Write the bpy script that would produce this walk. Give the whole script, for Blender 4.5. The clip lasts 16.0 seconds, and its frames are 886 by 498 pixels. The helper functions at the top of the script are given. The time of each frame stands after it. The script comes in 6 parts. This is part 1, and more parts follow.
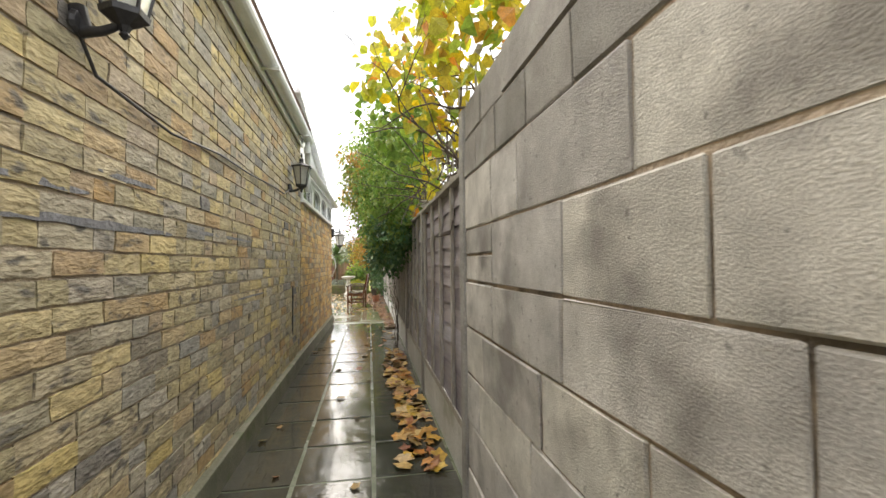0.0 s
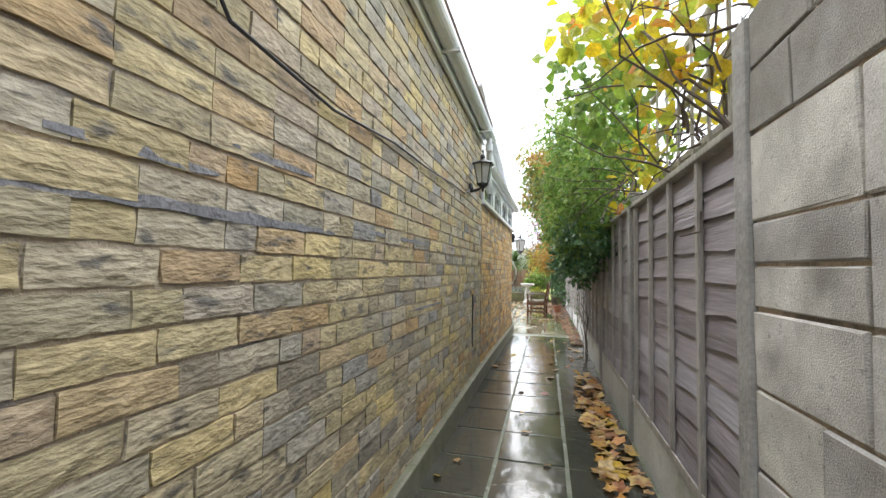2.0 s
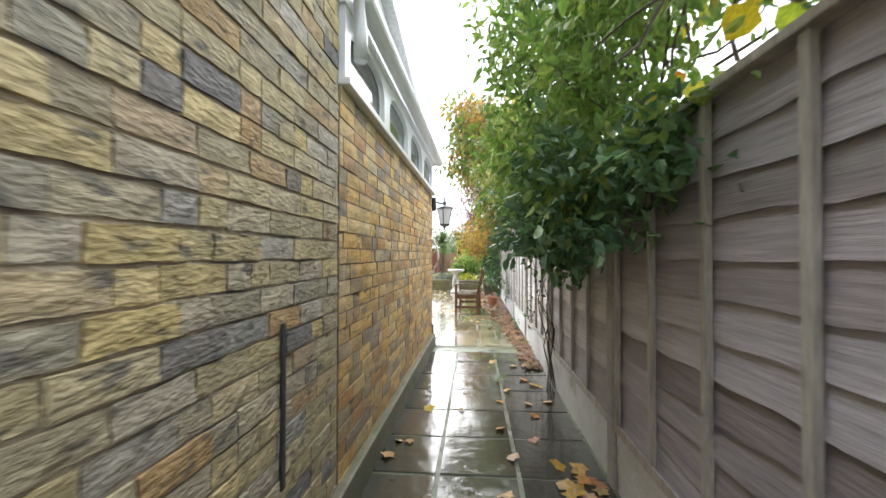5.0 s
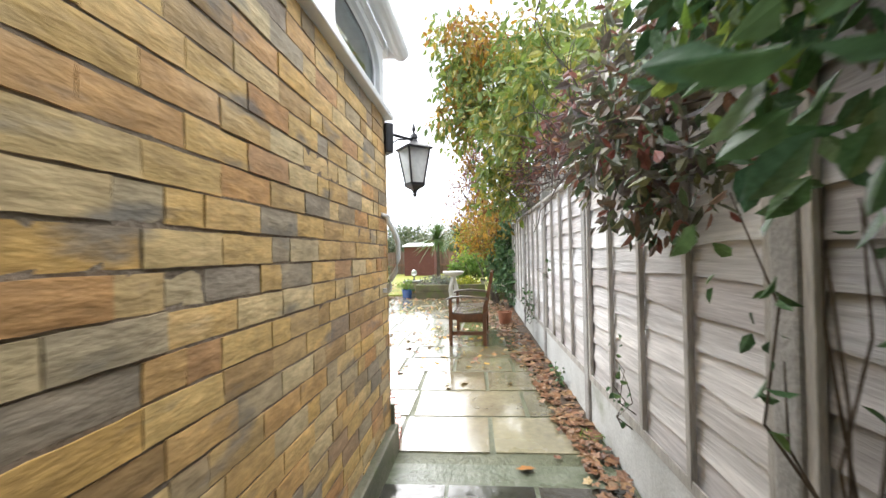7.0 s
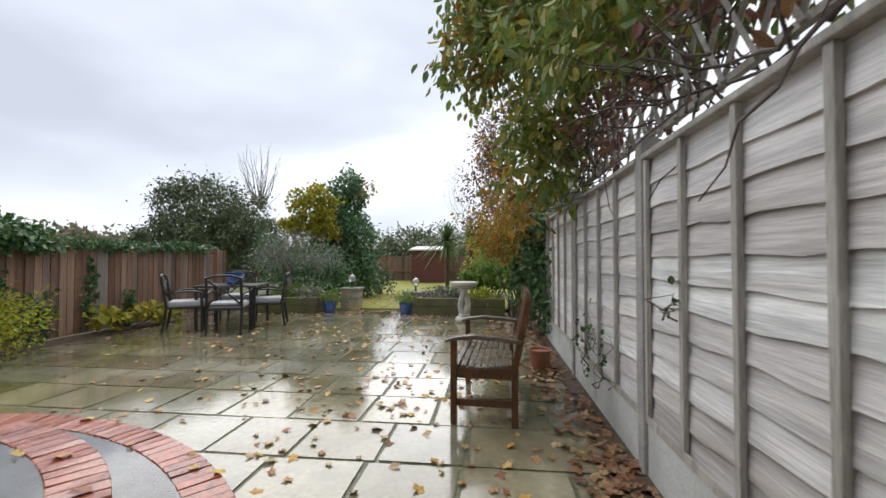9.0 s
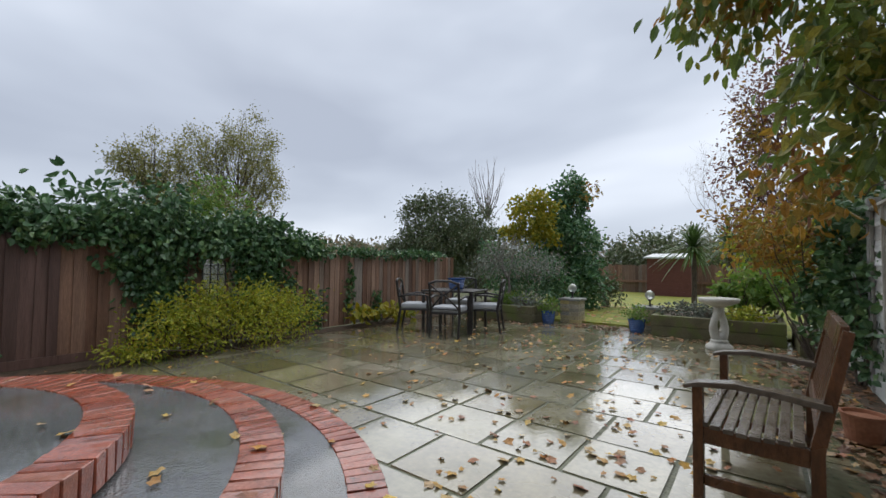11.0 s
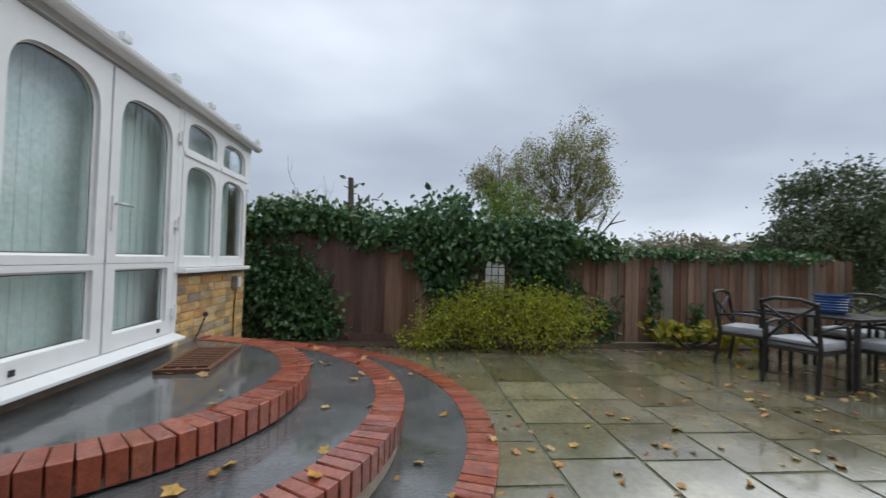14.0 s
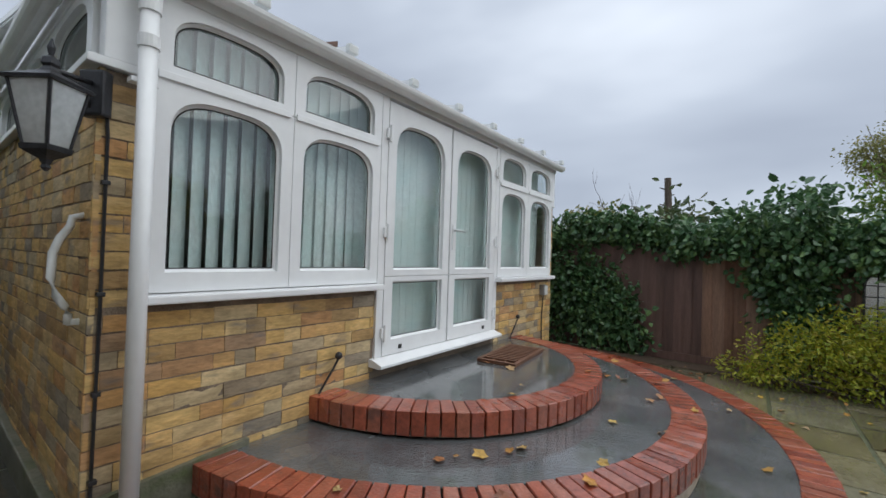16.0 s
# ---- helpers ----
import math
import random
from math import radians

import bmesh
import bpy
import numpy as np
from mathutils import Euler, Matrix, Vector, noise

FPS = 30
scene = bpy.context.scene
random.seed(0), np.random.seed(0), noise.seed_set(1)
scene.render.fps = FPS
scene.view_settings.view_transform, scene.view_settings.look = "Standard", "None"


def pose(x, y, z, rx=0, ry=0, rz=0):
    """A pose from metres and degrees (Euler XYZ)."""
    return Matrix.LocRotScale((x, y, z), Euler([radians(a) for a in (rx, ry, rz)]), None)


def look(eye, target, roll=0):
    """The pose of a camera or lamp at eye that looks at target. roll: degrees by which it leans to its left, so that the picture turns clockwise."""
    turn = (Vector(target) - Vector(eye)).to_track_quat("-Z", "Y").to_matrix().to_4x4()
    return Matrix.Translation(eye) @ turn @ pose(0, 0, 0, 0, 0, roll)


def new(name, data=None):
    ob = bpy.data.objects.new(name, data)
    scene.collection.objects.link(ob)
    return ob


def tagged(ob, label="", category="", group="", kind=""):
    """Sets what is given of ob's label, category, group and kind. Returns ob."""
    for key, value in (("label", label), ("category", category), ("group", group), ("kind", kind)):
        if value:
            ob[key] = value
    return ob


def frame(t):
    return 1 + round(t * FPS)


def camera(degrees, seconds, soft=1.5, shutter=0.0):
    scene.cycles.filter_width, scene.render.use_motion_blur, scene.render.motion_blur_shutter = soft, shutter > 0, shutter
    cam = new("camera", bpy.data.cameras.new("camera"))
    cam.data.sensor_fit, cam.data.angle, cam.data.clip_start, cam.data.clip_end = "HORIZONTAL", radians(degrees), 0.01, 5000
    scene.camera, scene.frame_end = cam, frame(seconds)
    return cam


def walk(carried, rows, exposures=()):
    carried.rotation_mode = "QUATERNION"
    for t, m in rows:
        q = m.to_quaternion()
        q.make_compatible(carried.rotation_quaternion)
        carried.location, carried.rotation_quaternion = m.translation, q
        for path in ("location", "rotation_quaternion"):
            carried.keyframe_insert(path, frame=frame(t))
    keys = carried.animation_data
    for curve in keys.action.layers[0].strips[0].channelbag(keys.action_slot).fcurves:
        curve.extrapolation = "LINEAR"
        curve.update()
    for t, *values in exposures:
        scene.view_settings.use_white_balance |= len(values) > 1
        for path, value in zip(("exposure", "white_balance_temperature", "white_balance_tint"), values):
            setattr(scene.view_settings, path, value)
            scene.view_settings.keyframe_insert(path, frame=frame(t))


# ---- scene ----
cam = camera(93.7, 16.0, shutter=0.22)
PATH = [
    (0, (-0.083, 0.259, 1.238), (0.267, 2.227, 1.306), -0.50),
    (0.5, (-0.139, 0.559, 1.245), (0.209, 2.527, 1.314), -0.50),
    (1, (-0.161, 0.824, 1.257), (-0.053, 2.820, 1.332), 0.30),
    (1.5, (-0.204, 0.871, 1.258), (-0.461, 2.852, 1.348), 0.70),
    (2, (-0.188, 0.896, 1.250), (-0.673, 2.834, 1.347), 0.90),
    (2.5, (-0.188, 0.951, 1.234), (-0.719, 2.877, 1.329), 0.20),
    (3, (-0.207, 1.184, 1.224), (-0.681, 3.126, 1.311), -0.60),
    (3.5, (-0.214, 1.713, 1.200), (-0.487, 3.693, 1.264), -2.30),
    (4, (-0.297, 2.350, 1.237), (-0.471, 4.342, 1.284), 0.60),
    (4.2, (-0.304, 2.618, 1.233), (-0.452, 4.612, 1.274), 0.60),
    (6.5, (-0.307, 6.242, 1.219), (-0.477, 8.235, 1.240), -0.90),
    (7, (-0.338, 6.926, 1.196), (-0.494, 8.920, 1.217), -1.20),
    (7.5, (-0.339, 7.590, 1.202), (-0.489, 9.584, 1.226), -0.50),
    (8, (-0.354, 8.229, 1.167), (-0.504, 10.223, 1.195), -0.10),
    (8.5, (-0.360, 8.823, 1.162), (-0.513, 10.817, 1.197), -0.50),
    (9, (-0.417, 9.280, 1.196), (-0.640, 11.267, 1.241), -0.00),
    (9.5, (-0.450, 9.520, 1.196), (-0.910, 11.465, 1.259), 0.40),
    (10, (-0.404, 9.651, 1.179), (-1.246, 11.463, 1.259), 0.50),
    (12.5, (-0.523, 10.552, 1.196), (-2.032, 11.863, 1.252), 1.00),
    (13, (-0.541, 10.897, 1.231), (-2.261, 11.917, 1.283), 1.20),
    (13.5, (-0.536, 11.169, 1.242), (-2.435, 11.796, 1.294), 1.40),
    (14, (-0.510, 11.327, 1.231), (-2.502, 11.503, 1.283), 1.60),
    (14.5, (-0.506, 11.414, 1.254), (-2.484, 11.124, 1.303), 1.80),
    (15, (-0.440, 11.518, 1.254), (-2.306, 10.800, 1.296), 2.00),
    (15.5, (-0.397, 11.550, 1.248), (-2.110, 10.519, 1.286), 2.00),
    (16, (-0.390, 11.545, 1.311), (-1.993, 10.349, 1.342), 1.90),
]
walk(cam, [(t, look(eye, target, roll)) for t, eye, target, roll in PATH],
     [(0, 2.2, 7250, 10), (0.4, 2.3, 6400, 10), (3, 2.4, 6400, 10), (4.2, 2.5, 6400, 10), (6.3, 2.6, 6500, 10), (7, 2.3, 6500, 10), (7.6, 1.85, 6500, 10), (8.5, 1.15, 6500, 10), (9.2, 0.9, 6500, 10), (10, 0.7, 6400, 10), (12.5, 0.45, 6150, 8), (16, 0.45, 6150, 8)])

# ---- world and sun: thick overcast after rain ----
world = bpy.data.worlds.new("overcast_sky")
scene.world = world
world.use_nodes = True
wt = world.node_tree
wt.nodes.clear()


def wnode(kind, **sets):
    n = wt.nodes.new(kind)
    for k, v in sets.items():
        n.inputs[k].default_value = v
    return n


sky = wt.nodes.new("ShaderNodeTexSky")
sky.sky_type, sky.sun_disc = "NISHITA", False
sky.sun_elevation, sky.sun_rotation = radians(48), radians(-60)
coords = wt.nodes.new("ShaderNodeTexCoord")
stretch = wt.nodes.new("ShaderNodeMapping")
stretch.inputs["Scale"].default_value = (1.0, 1.0, 2.6)
wt.links.new(coords.outputs["Generated"], stretch.inputs["Vector"])
cloud = wnode("ShaderNodeTexNoise", Scale=1.15, Detail=4.0, Roughness=0.46, Distortion=0.25)
wt.links.new(stretch.outputs["Vector"], cloud.inputs["Vector"])
ramp = wt.nodes.new("ShaderNodeValToRGB")
ramp.color_ramp.elements[0].position, ramp.color_ramp.elements[0].color = 0.34, (0.40, 0.43, 0.50, 1)
ramp.color_ramp.elements[1].position, ramp.color_ramp.elements[1].color = 0.70, (0.80, 0.83, 0.89, 1)
mid = ramp.color_ramp.elements.new(0.5)
mid.color = (0.53, 0.565, 0.635, 1)
wt.links.new(cloud.outputs["Fac"], ramp.inputs["Fac"])
sky_bg = wnode("ShaderNodeBackground", Strength=0.06)
cloud_bg = wnode("ShaderNodeBackground", Strength=0.86)
blend = wnode("ShaderNodeMixShader", Fac=0.93)
w_out = wt.nodes.new("ShaderNodeOutputWorld")
wt.links.new(sky.outputs["Color"], sky_bg.inputs["Color"])
wt.links.new(ramp.outputs["Color"], cloud_bg.inputs["Color"])
wt.links.new(sky_bg.outputs[0], blend.inputs[1])
wt.links.new(cloud_bg.outputs[0], blend.inputs[2])
wt.links.new(blend.outputs[0], w_out.inputs["Surface"])

sun = new("sun", bpy.data.lights.new("sun", "SUN"))
sun.data.energy, sun.data.angle, sun.data.color = 1.5, radians(90), (1.0, 0.97, 0.92)
sun.matrix_world = look((-2, 16, 14), (0, 8, 0))

# ---- materials ----


def material(name, colours, rough=0.6, scale=8.0, detail=6.0, bump=0.3, bump_scale=40.0, metal=0.0, by="noise",
             wet=0.0, spots=None, patches=None, spread=(0.3, 0.7), transmission=0.0, coat=0.0, stretch_xyz=(1, 1, 1), translucent=0.0, grit=0.8):
    """A node material: colours run along a ramp driven by noise, by each object, or by each loose island of a mesh."""
    m = bpy.data.materials.new(name)
    m.use_nodes = True
    nt = m.node_tree
    b = nt.nodes["Principled BSDF"]
    out = nt.nodes["Material Output"]
    co = nt.nodes.new("ShaderNodeNewGeometry")
    mp = nt.nodes.new("ShaderNodeMapping")
    mp.inputs["Scale"].default_value = stretch_xyz
    nt.links.new(co.outputs["Position"], mp.inputs["Vector"])
    n1 = nt.nodes.new("ShaderNodeTexNoise")
    n1.inputs["Scale"].default_value, n1.inputs["Detail"].default_value, n1.inputs["Roughness"].default_value = scale, detail, 0.6
    nt.links.new(mp.outputs["Vector"], n1.inputs["Vector"])
    cr = nt.nodes.new("ShaderNodeValToRGB")
    els = cr.color_ramp.elements
    k = len(colours)
    lo, hi = spread if by == "noise" else (0.02, 0.98)
    while len(els) < k:
        els.new(0.5)
    for i, c in enumerate(colours):
        els[i].position = lo + (hi - lo) * i / max(1, k - 1)
        els[i].color = (*c, 1)
    fine = nt.nodes.new("ShaderNodeTexNoise")
    fine.inputs["Scale"].default_value, fine.inputs["Detail"].default_value = bump_scale, 5.0
    nt.links.new(mp.outputs["Vector"], fine.inputs["Vector"])
    if by == "noise":
        nt.links.new(n1.outputs["Fac"], cr.inputs["Fac"])
        colour = cr.outputs["Color"]
    else:
        if by == "object":
            info = nt.nodes.new("ShaderNodeObjectInfo")
            rnd = info.outputs["Random"]
        else:
            rnd = co.outputs["Random Per Island"]
        nt.links.new(rnd, cr.inputs["Fac"])
        vary = nt.nodes.new("ShaderNodeMapRange")
        vary.inputs["From Min"].default_value, vary.inputs["From Max"].default_value = 0.25, 0.75
        vary.inputs["To Min"].default_value, vary.inputs["To Max"].default_value = 0.62, 1.32
        nt.links.new(n1.outputs["Fac"], vary.inputs["Value"])
        mul = nt.nodes.new("ShaderNodeMix")
        mul.data_type, mul.blend_type = "RGBA", "MULTIPLY"
        mul.inputs["Factor"].default_value = 1.0
        nt.links.new(cr.outputs["Color"], mul.inputs["A"])
        nt.links.new(vary.outputs["Result"], mul.inputs["B"])
        colour = mul.outputs["Result"]
    grain = nt.nodes.new("ShaderNodeMapRange")
    grain.inputs["From Min"].default_value, grain.inputs["From Max"].default_value = 0.3, 0.7
    grain.inputs["To Min"].default_value, grain.inputs["To Max"].default_value = 0.8, 1.15
    nt.links.new(fine.outputs["Fac"], grain.inputs["Value"])
    gm = nt.nodes.new("ShaderNodeMix")
    gm.data_type, gm.blend_type = "RGBA", "MULTIPLY"
    gm.inputs["Factor"].default_value = grit
    nt.links.new(colour, gm.inputs["A"])
    nt.links.new(grain.outputs["Result"], gm.inputs["B"])
    colour = gm.outputs["Result"]
    for blot in (patches, spots):
        if not blot:
            continue
        sc, at, c, amount = blot
        n3 = nt.nodes.new("ShaderNodeTexNoise")
        n3.inputs["Scale"].default_value, n3.inputs["Detail"].default_value = sc, 7.0
        nt.links.new(mp.outputs["Vector"], n3.inputs["Vector"])
        sr = nt.nodes.new("ShaderNodeMapRange")
        sr.inputs["From Min"].default_value, sr.inputs["From Max"].default_value = at, at + 0.12
        sr.inputs["To Min"].default_value, sr.inputs["To Max"].default_value = 0.0, amount
        nt.links.new(n3.outputs["Fac"], sr.inputs["Value"])
        sm = nt.nodes.new("ShaderNodeMix")
        sm.data_type = "RGBA"
        nt.links.new(sr.outputs["Result"], sm.inputs["Factor"])
        nt.links.new(colour, sm.inputs["A"])
        sm.inputs["B"].default_value = (*c, 1)
        colour = sm.outputs["Result"]
    nt.links.new(colour, b.inputs["Base Color"])
    b.inputs["Roughness"].default_value, b.inputs["Metallic"].default_value = rough, metal
    b.inputs["Transmission Weight"].default_value = transmission
    b.inputs["Coat Weight"].default_value, b.inputs["Coat Roughness"].default_value = coat, 0.08
    if wet:
        n4 = nt.nodes.new("ShaderNodeTexNoise")
        n4.inputs["Scale"].default_value, n4.inputs["Detail"].default_value = 1.3, 5.0
        nt.links.new(co.outputs["Position"], n4.inputs["Vector"])
        rr = nt.nodes.new("ShaderNodeMapRange")
        rr.inputs["From Min"].default_value, rr.inputs["From Max"].default_value = 0.36, 0.62
        rr.inputs["To Min"].default_value, rr.inputs["To Max"].default_value = wet, rough
        nt.links.new(n4.outputs["Fac"], rr.inputs["Value"])
        nt.links.new(rr.outputs["Result"], b.inputs["Roughness"])
    bp = nt.nodes.new("ShaderNodeBump")
    bp.inputs["Strength"].default_value, bp.inputs["Distance"].default_value = bump, 0.01
    nt.links.new(fine.outputs["Fac"], bp.inputs["Height"])
    nt.links.new(bp.outputs["Normal"], b.inputs["Normal"])
    if translucent:
        tr = nt.nodes.new("ShaderNodeBsdfTranslucent")
        nt.links.new(colour, tr.inputs["Color"])
        mx = nt.nodes.new("ShaderNodeMixShader")
        mx.inputs[0].default_value = translucent
        nt.links.new(b.outputs[0], mx.inputs[1])
        nt.links.new(tr.outputs[0], mx.inputs[2])
        nt.links.new(mx.outputs[0], out.inputs["Surface"])
    return m


OLD = [(0.340, 0.295, 0.179), (0.419, 0.345, 0.186), (0.256, 0.242, 0.190), (0.529, 0.423, 0.209), (0.266, 0.260, 0.237), (0.458, 0.384, 0.244), (0.375, 0.247, 0.110), (0.380, 0.352, 0.295), (0.508, 0.402, 0.168), (0.182, 0.172, 0.164)]
NEW_BRICK = [(0.594, 0.365, 0.117), (0.659, 0.448, 0.172), (0.369, 0.228, 0.096), (0.659, 0.479, 0.227), (0.240, 0.209, 0.167), (0.615, 0.396, 0.136), (0.605, 0.468, 0.254), (0.289, 0.243, 0.186), (0.516, 0.276, 0.107), (0.637, 0.417, 0.163)]
M_old_brick = material("old_stock_brick", OLD, 0.75, 22, bump=0.9, bump_scale=55, stretch_xyz=(1, 0.6, 1.5), by="object", spots=(19, 0.575, (0.085, 0.08, 0.075), 0.85))
M_old_brick_far = material("old_stock_brick_joined", OLD, 0.75, 22, bump=0.9, bump_scale=55, stretch_xyz=(1, 0.6, 1.5), by="island", spots=(19, 0.575, (0.085, 0.08, 0.075), 0.85))
M_new_brick = material("yellow_multi_brick", NEW_BRICK, 0.7, 12, bump=0.35, bump_scale=50, stretch_xyz=(0.5, 0.5, 1.5), by="object", spots=(7, 0.58, (0.17, 0.165, 0.16), 0.75), patches=(6, 0.60, (0.60, 0.46, 0.28), 0.4))
M_new_brick_far = material("yellow_multi_brick_joined", NEW_BRICK, 0.7, 12, bump=0.35, bump_scale=50, stretch_xyz=(0.5, 0.5, 1.5), by="island", spots=(7, 0.58, (0.17, 0.165, 0.16), 0.75), patches=(6, 0.60, (0.60, 0.46, 0.28), 0.4))
M_mortar = material("brown_mortar", [(0.330, 0.275, 0.209), (0.495, 0.424, 0.330)], 0.9, 9, bump=0.8, bump_scale=70, spots=(2.2, 0.56, (0.15, 0.15, 0.165), 0.8))
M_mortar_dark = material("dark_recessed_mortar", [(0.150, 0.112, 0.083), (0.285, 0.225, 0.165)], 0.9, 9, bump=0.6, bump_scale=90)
M_block = material("grey_concrete_block", [(0.427, 0.412, 0.392), (0.598, 0.577, 0.544), (0.513, 0.498, 0.479), (0.641, 0.620, 0.566), (0.470, 0.448, 0.414)], 0.85, 5.0, bump=0.45, bump_scale=240, by="object", patches=(38, 0.63, (0.12, 0.11, 0.10), 0.7), spots=(2.6, 0.53, (0.21, 0.195, 0.18), 0.8), grit=1.0)
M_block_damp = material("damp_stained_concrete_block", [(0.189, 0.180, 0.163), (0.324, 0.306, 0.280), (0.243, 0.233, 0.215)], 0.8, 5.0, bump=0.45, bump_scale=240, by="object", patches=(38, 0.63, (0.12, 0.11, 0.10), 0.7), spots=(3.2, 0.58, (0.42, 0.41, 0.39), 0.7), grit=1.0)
M_cement = material("grey_cement_pointing", [(0.13, 0.13, 0.14), (0.24, 0.24, 0.25)], 0.85, 9, bump=0.8, bump_scale=60)
M_block_mortar = material("sandy_block_mortar", [(0.36, 0.29, 0.225), (0.55, 0.45, 0.35)], 0.9, 6, bump=0.8, bump_scale=60, spots=(4, 0.5, (0.10, 0.085, 0.075), 0.9))
M_concrete = material("damp_concrete", [(0.16, 0.16, 0.145), (0.32, 0.32, 0.30)], 0.65, 2.5, bump=0.3, bump_scale=80, spots=(3.0, 0.55, (0.10, 0.125, 0.05), 0.55))
M_gravel_board = material("pale_concrete_gravel_board", [(0.435, 0.450, 0.426), (0.667, 0.681, 0.667)], 0.7, 2.0, bump=0.25, bump_scale=90, spots=(3.5, 0.58, (0.16, 0.19, 0.09), 0.5))
M_mossy = material("mossy_concrete_plinth", [(0.090, 0.096, 0.060), (0.204, 0.198, 0.144)], 0.5, 5, bump=0.4, bump_scale=60, spots=(6, 0.54, (0.07, 0.10, 0.025), 0.7))
M_path = material("wet_dark_path_slab", [(0.038, 0.037, 0.030), (0.072, 0.068, 0.053), (0.051, 0.053, 0.043), (0.085, 0.076, 0.060)], 0.22, 5, bump=0.8, bump_scale=9, by="object", wet=0.04, coat=0.7)
M_joint = material("mossy_joint_sand", [(0.068, 0.078, 0.038), (0.150, 0.158, 0.090)], 0.6, 12, bump=0.8, wet=0.3)
M_path_joint = material("pale_mossy_path_joint", [(0.09, 0.11, 0.06), (0.21, 0.23, 0.17)], 0.5, 9, bump=0.6, wet=0.2)
M_slab = material("wet_sandstone_paving_slab", [(0.156, 0.136, 0.076), (0.248, 0.213, 0.126), (0.196, 0.187, 0.131), (0.287, 0.259, 0.163), (0.169, 0.156, 0.093)], 0.30, 3.0, bump=0.15, bump_scale=24, by="object", wet=0.02, coat=0.9, spots=(1.7, 0.56, (0.085, 0.085, 0.045), 0.6))
M_red = material("wet_red_step_brick", [(0.292, 0.063, 0.030), (0.390, 0.096, 0.047), (0.234, 0.052, 0.030), (0.350, 0.114, 0.065), (0.322, 0.074, 0.035)], 0.4, 18, bump=0.4, bump_scale=60, by="object", coat=0.6, wet=0.16, spots=(11, 0.60, (0.07, 0.045, 0.04), 0.6))
M_step = material("wet_dark_cement_step", [(0.065, 0.070, 0.074), (0.155, 0.161, 0.164)], 0.30, 2.3, bump=1.0, bump_scale=70, wet=0.03, coat=1.0, spots=(2.4, 0.57, (0.05, 0.062, 0.03), 0.75))
M_upvc = material("white_upvc", [(0.80, 0.81, 0.82), (0.84, 0.85, 0.85)], 0.28, 1.5, bump=0.0, bump_scale=12, grit=0.12)
M_gasket = material("black_rubber_gasket", [(0.02, 0.02, 0.02), (0.035, 0.035, 0.035)], 0.6, 20)
M_gutter = material("off_white_gutter", [(0.60, 0.62, 0.61), (0.70, 0.72, 0.71)], 0.4, 3, bump=0.02, grit=0.3)
M_blind = material("pale_blue_grey_blind", [(0.641, 0.750, 0.750), (0.750, 0.750, 0.750)], 0.8, 4, bump=0.05)
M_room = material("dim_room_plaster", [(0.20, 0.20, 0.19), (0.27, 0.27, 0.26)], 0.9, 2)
M_black = material("black_painted_iron", [(0.012, 0.012, 0.014), (0.03, 0.03, 0.034)], 0.38, 20, bump=0.15, bump_scale=90)
M_grey_metal = material("dark_bronze_metal", [(0.03, 0.028, 0.03), (0.06, 0.056, 0.055)], 0.35, 15, metal=0.4)
M_chrome = material("brushed_steel", [(0.5, 0.5, 0.5), (0.65, 0.65, 0.65)], 0.3, 20, metal=1.0)
M_rust = material("rusty_iron", [(0.09, 0.04, 0.022), (0.19, 0.085, 0.045)], 0.7, 25, bump=0.5)
M_dark_fence = material("dark_weathered_lap_board", [(0.233, 0.207, 0.226), (0.384, 0.351, 0.382), (0.300, 0.267, 0.290), (0.465, 0.446, 0.493)], 0.5, 4, bump=0.5, bump_scale=26, by="object", stretch_xyz=(1, 0.18, 2.5), spots=(5, 0.62, (0.26, 0.25, 0.25), 0.5))
M_pale_fence = material("bleached_grey_lap_board", [(0.568, 0.540, 0.517), (0.775, 0.749, 0.724), (0.483, 0.453, 0.440), (0.780, 0.788, 0.780), (0.655, 0.626, 0.620)], 0.65, 4, bump=0.5, bump_scale=26, by="object", stretch_xyz=(1, 0.18, 2.5), spots=(2.2, 0.585, (0.20, 0.17, 0.145), 0.6))
# pale board colours at about 0.6: shrub shade and dirt put into the colour
M_mid_fence = material("shaded_dirty_lap_board", [(0.352, 0.335, 0.331), (0.480, 0.464, 0.463), (0.299, 0.281, 0.282), (0.484, 0.489, 0.499), (0.406, 0.388, 0.397)], 0.65, 4, bump=0.5, bump_scale=26, by="object", stretch_xyz=(1, 0.18, 2.5), spots=(2.2, 0.585, (0.20, 0.17, 0.145), 0.6))
M_batten = material("grey_weathered_batten", [(0.296, 0.276, 0.247), (0.513, 0.490, 0.446)], 0.7, 5, bump=0.4, bump_scale=40, stretch_xyz=(4, 4, 0.5))
M_post = material("weathered_concrete_post", [(0.26, 0.255, 0.24), (0.42, 0.41, 0.39)], 0.8, 6, bump=0.4, bump_scale=70)
M_feather = material("reddish_feather_edge_board", [(0.165, 0.083, 0.050), (0.275, 0.158, 0.103), (0.123, 0.076, 0.055), (0.330, 0.207, 0.144), (0.207, 0.123, 0.083), (0.248, 0.213, 0.179)], 0.7, 5, bump=0.5, bump_scale=40, by="object", stretch_xyz=(4, 4, 0.35))
M_gate = material("dark_brown_boarding", [(0.097, 0.055, 0.044), (0.150, 0.085, 0.068), (0.123, 0.072, 0.057)], 0.6, 4, bump=0.4, bump_scale=40, by="object", stretch_xyz=(4, 4, 0.35))
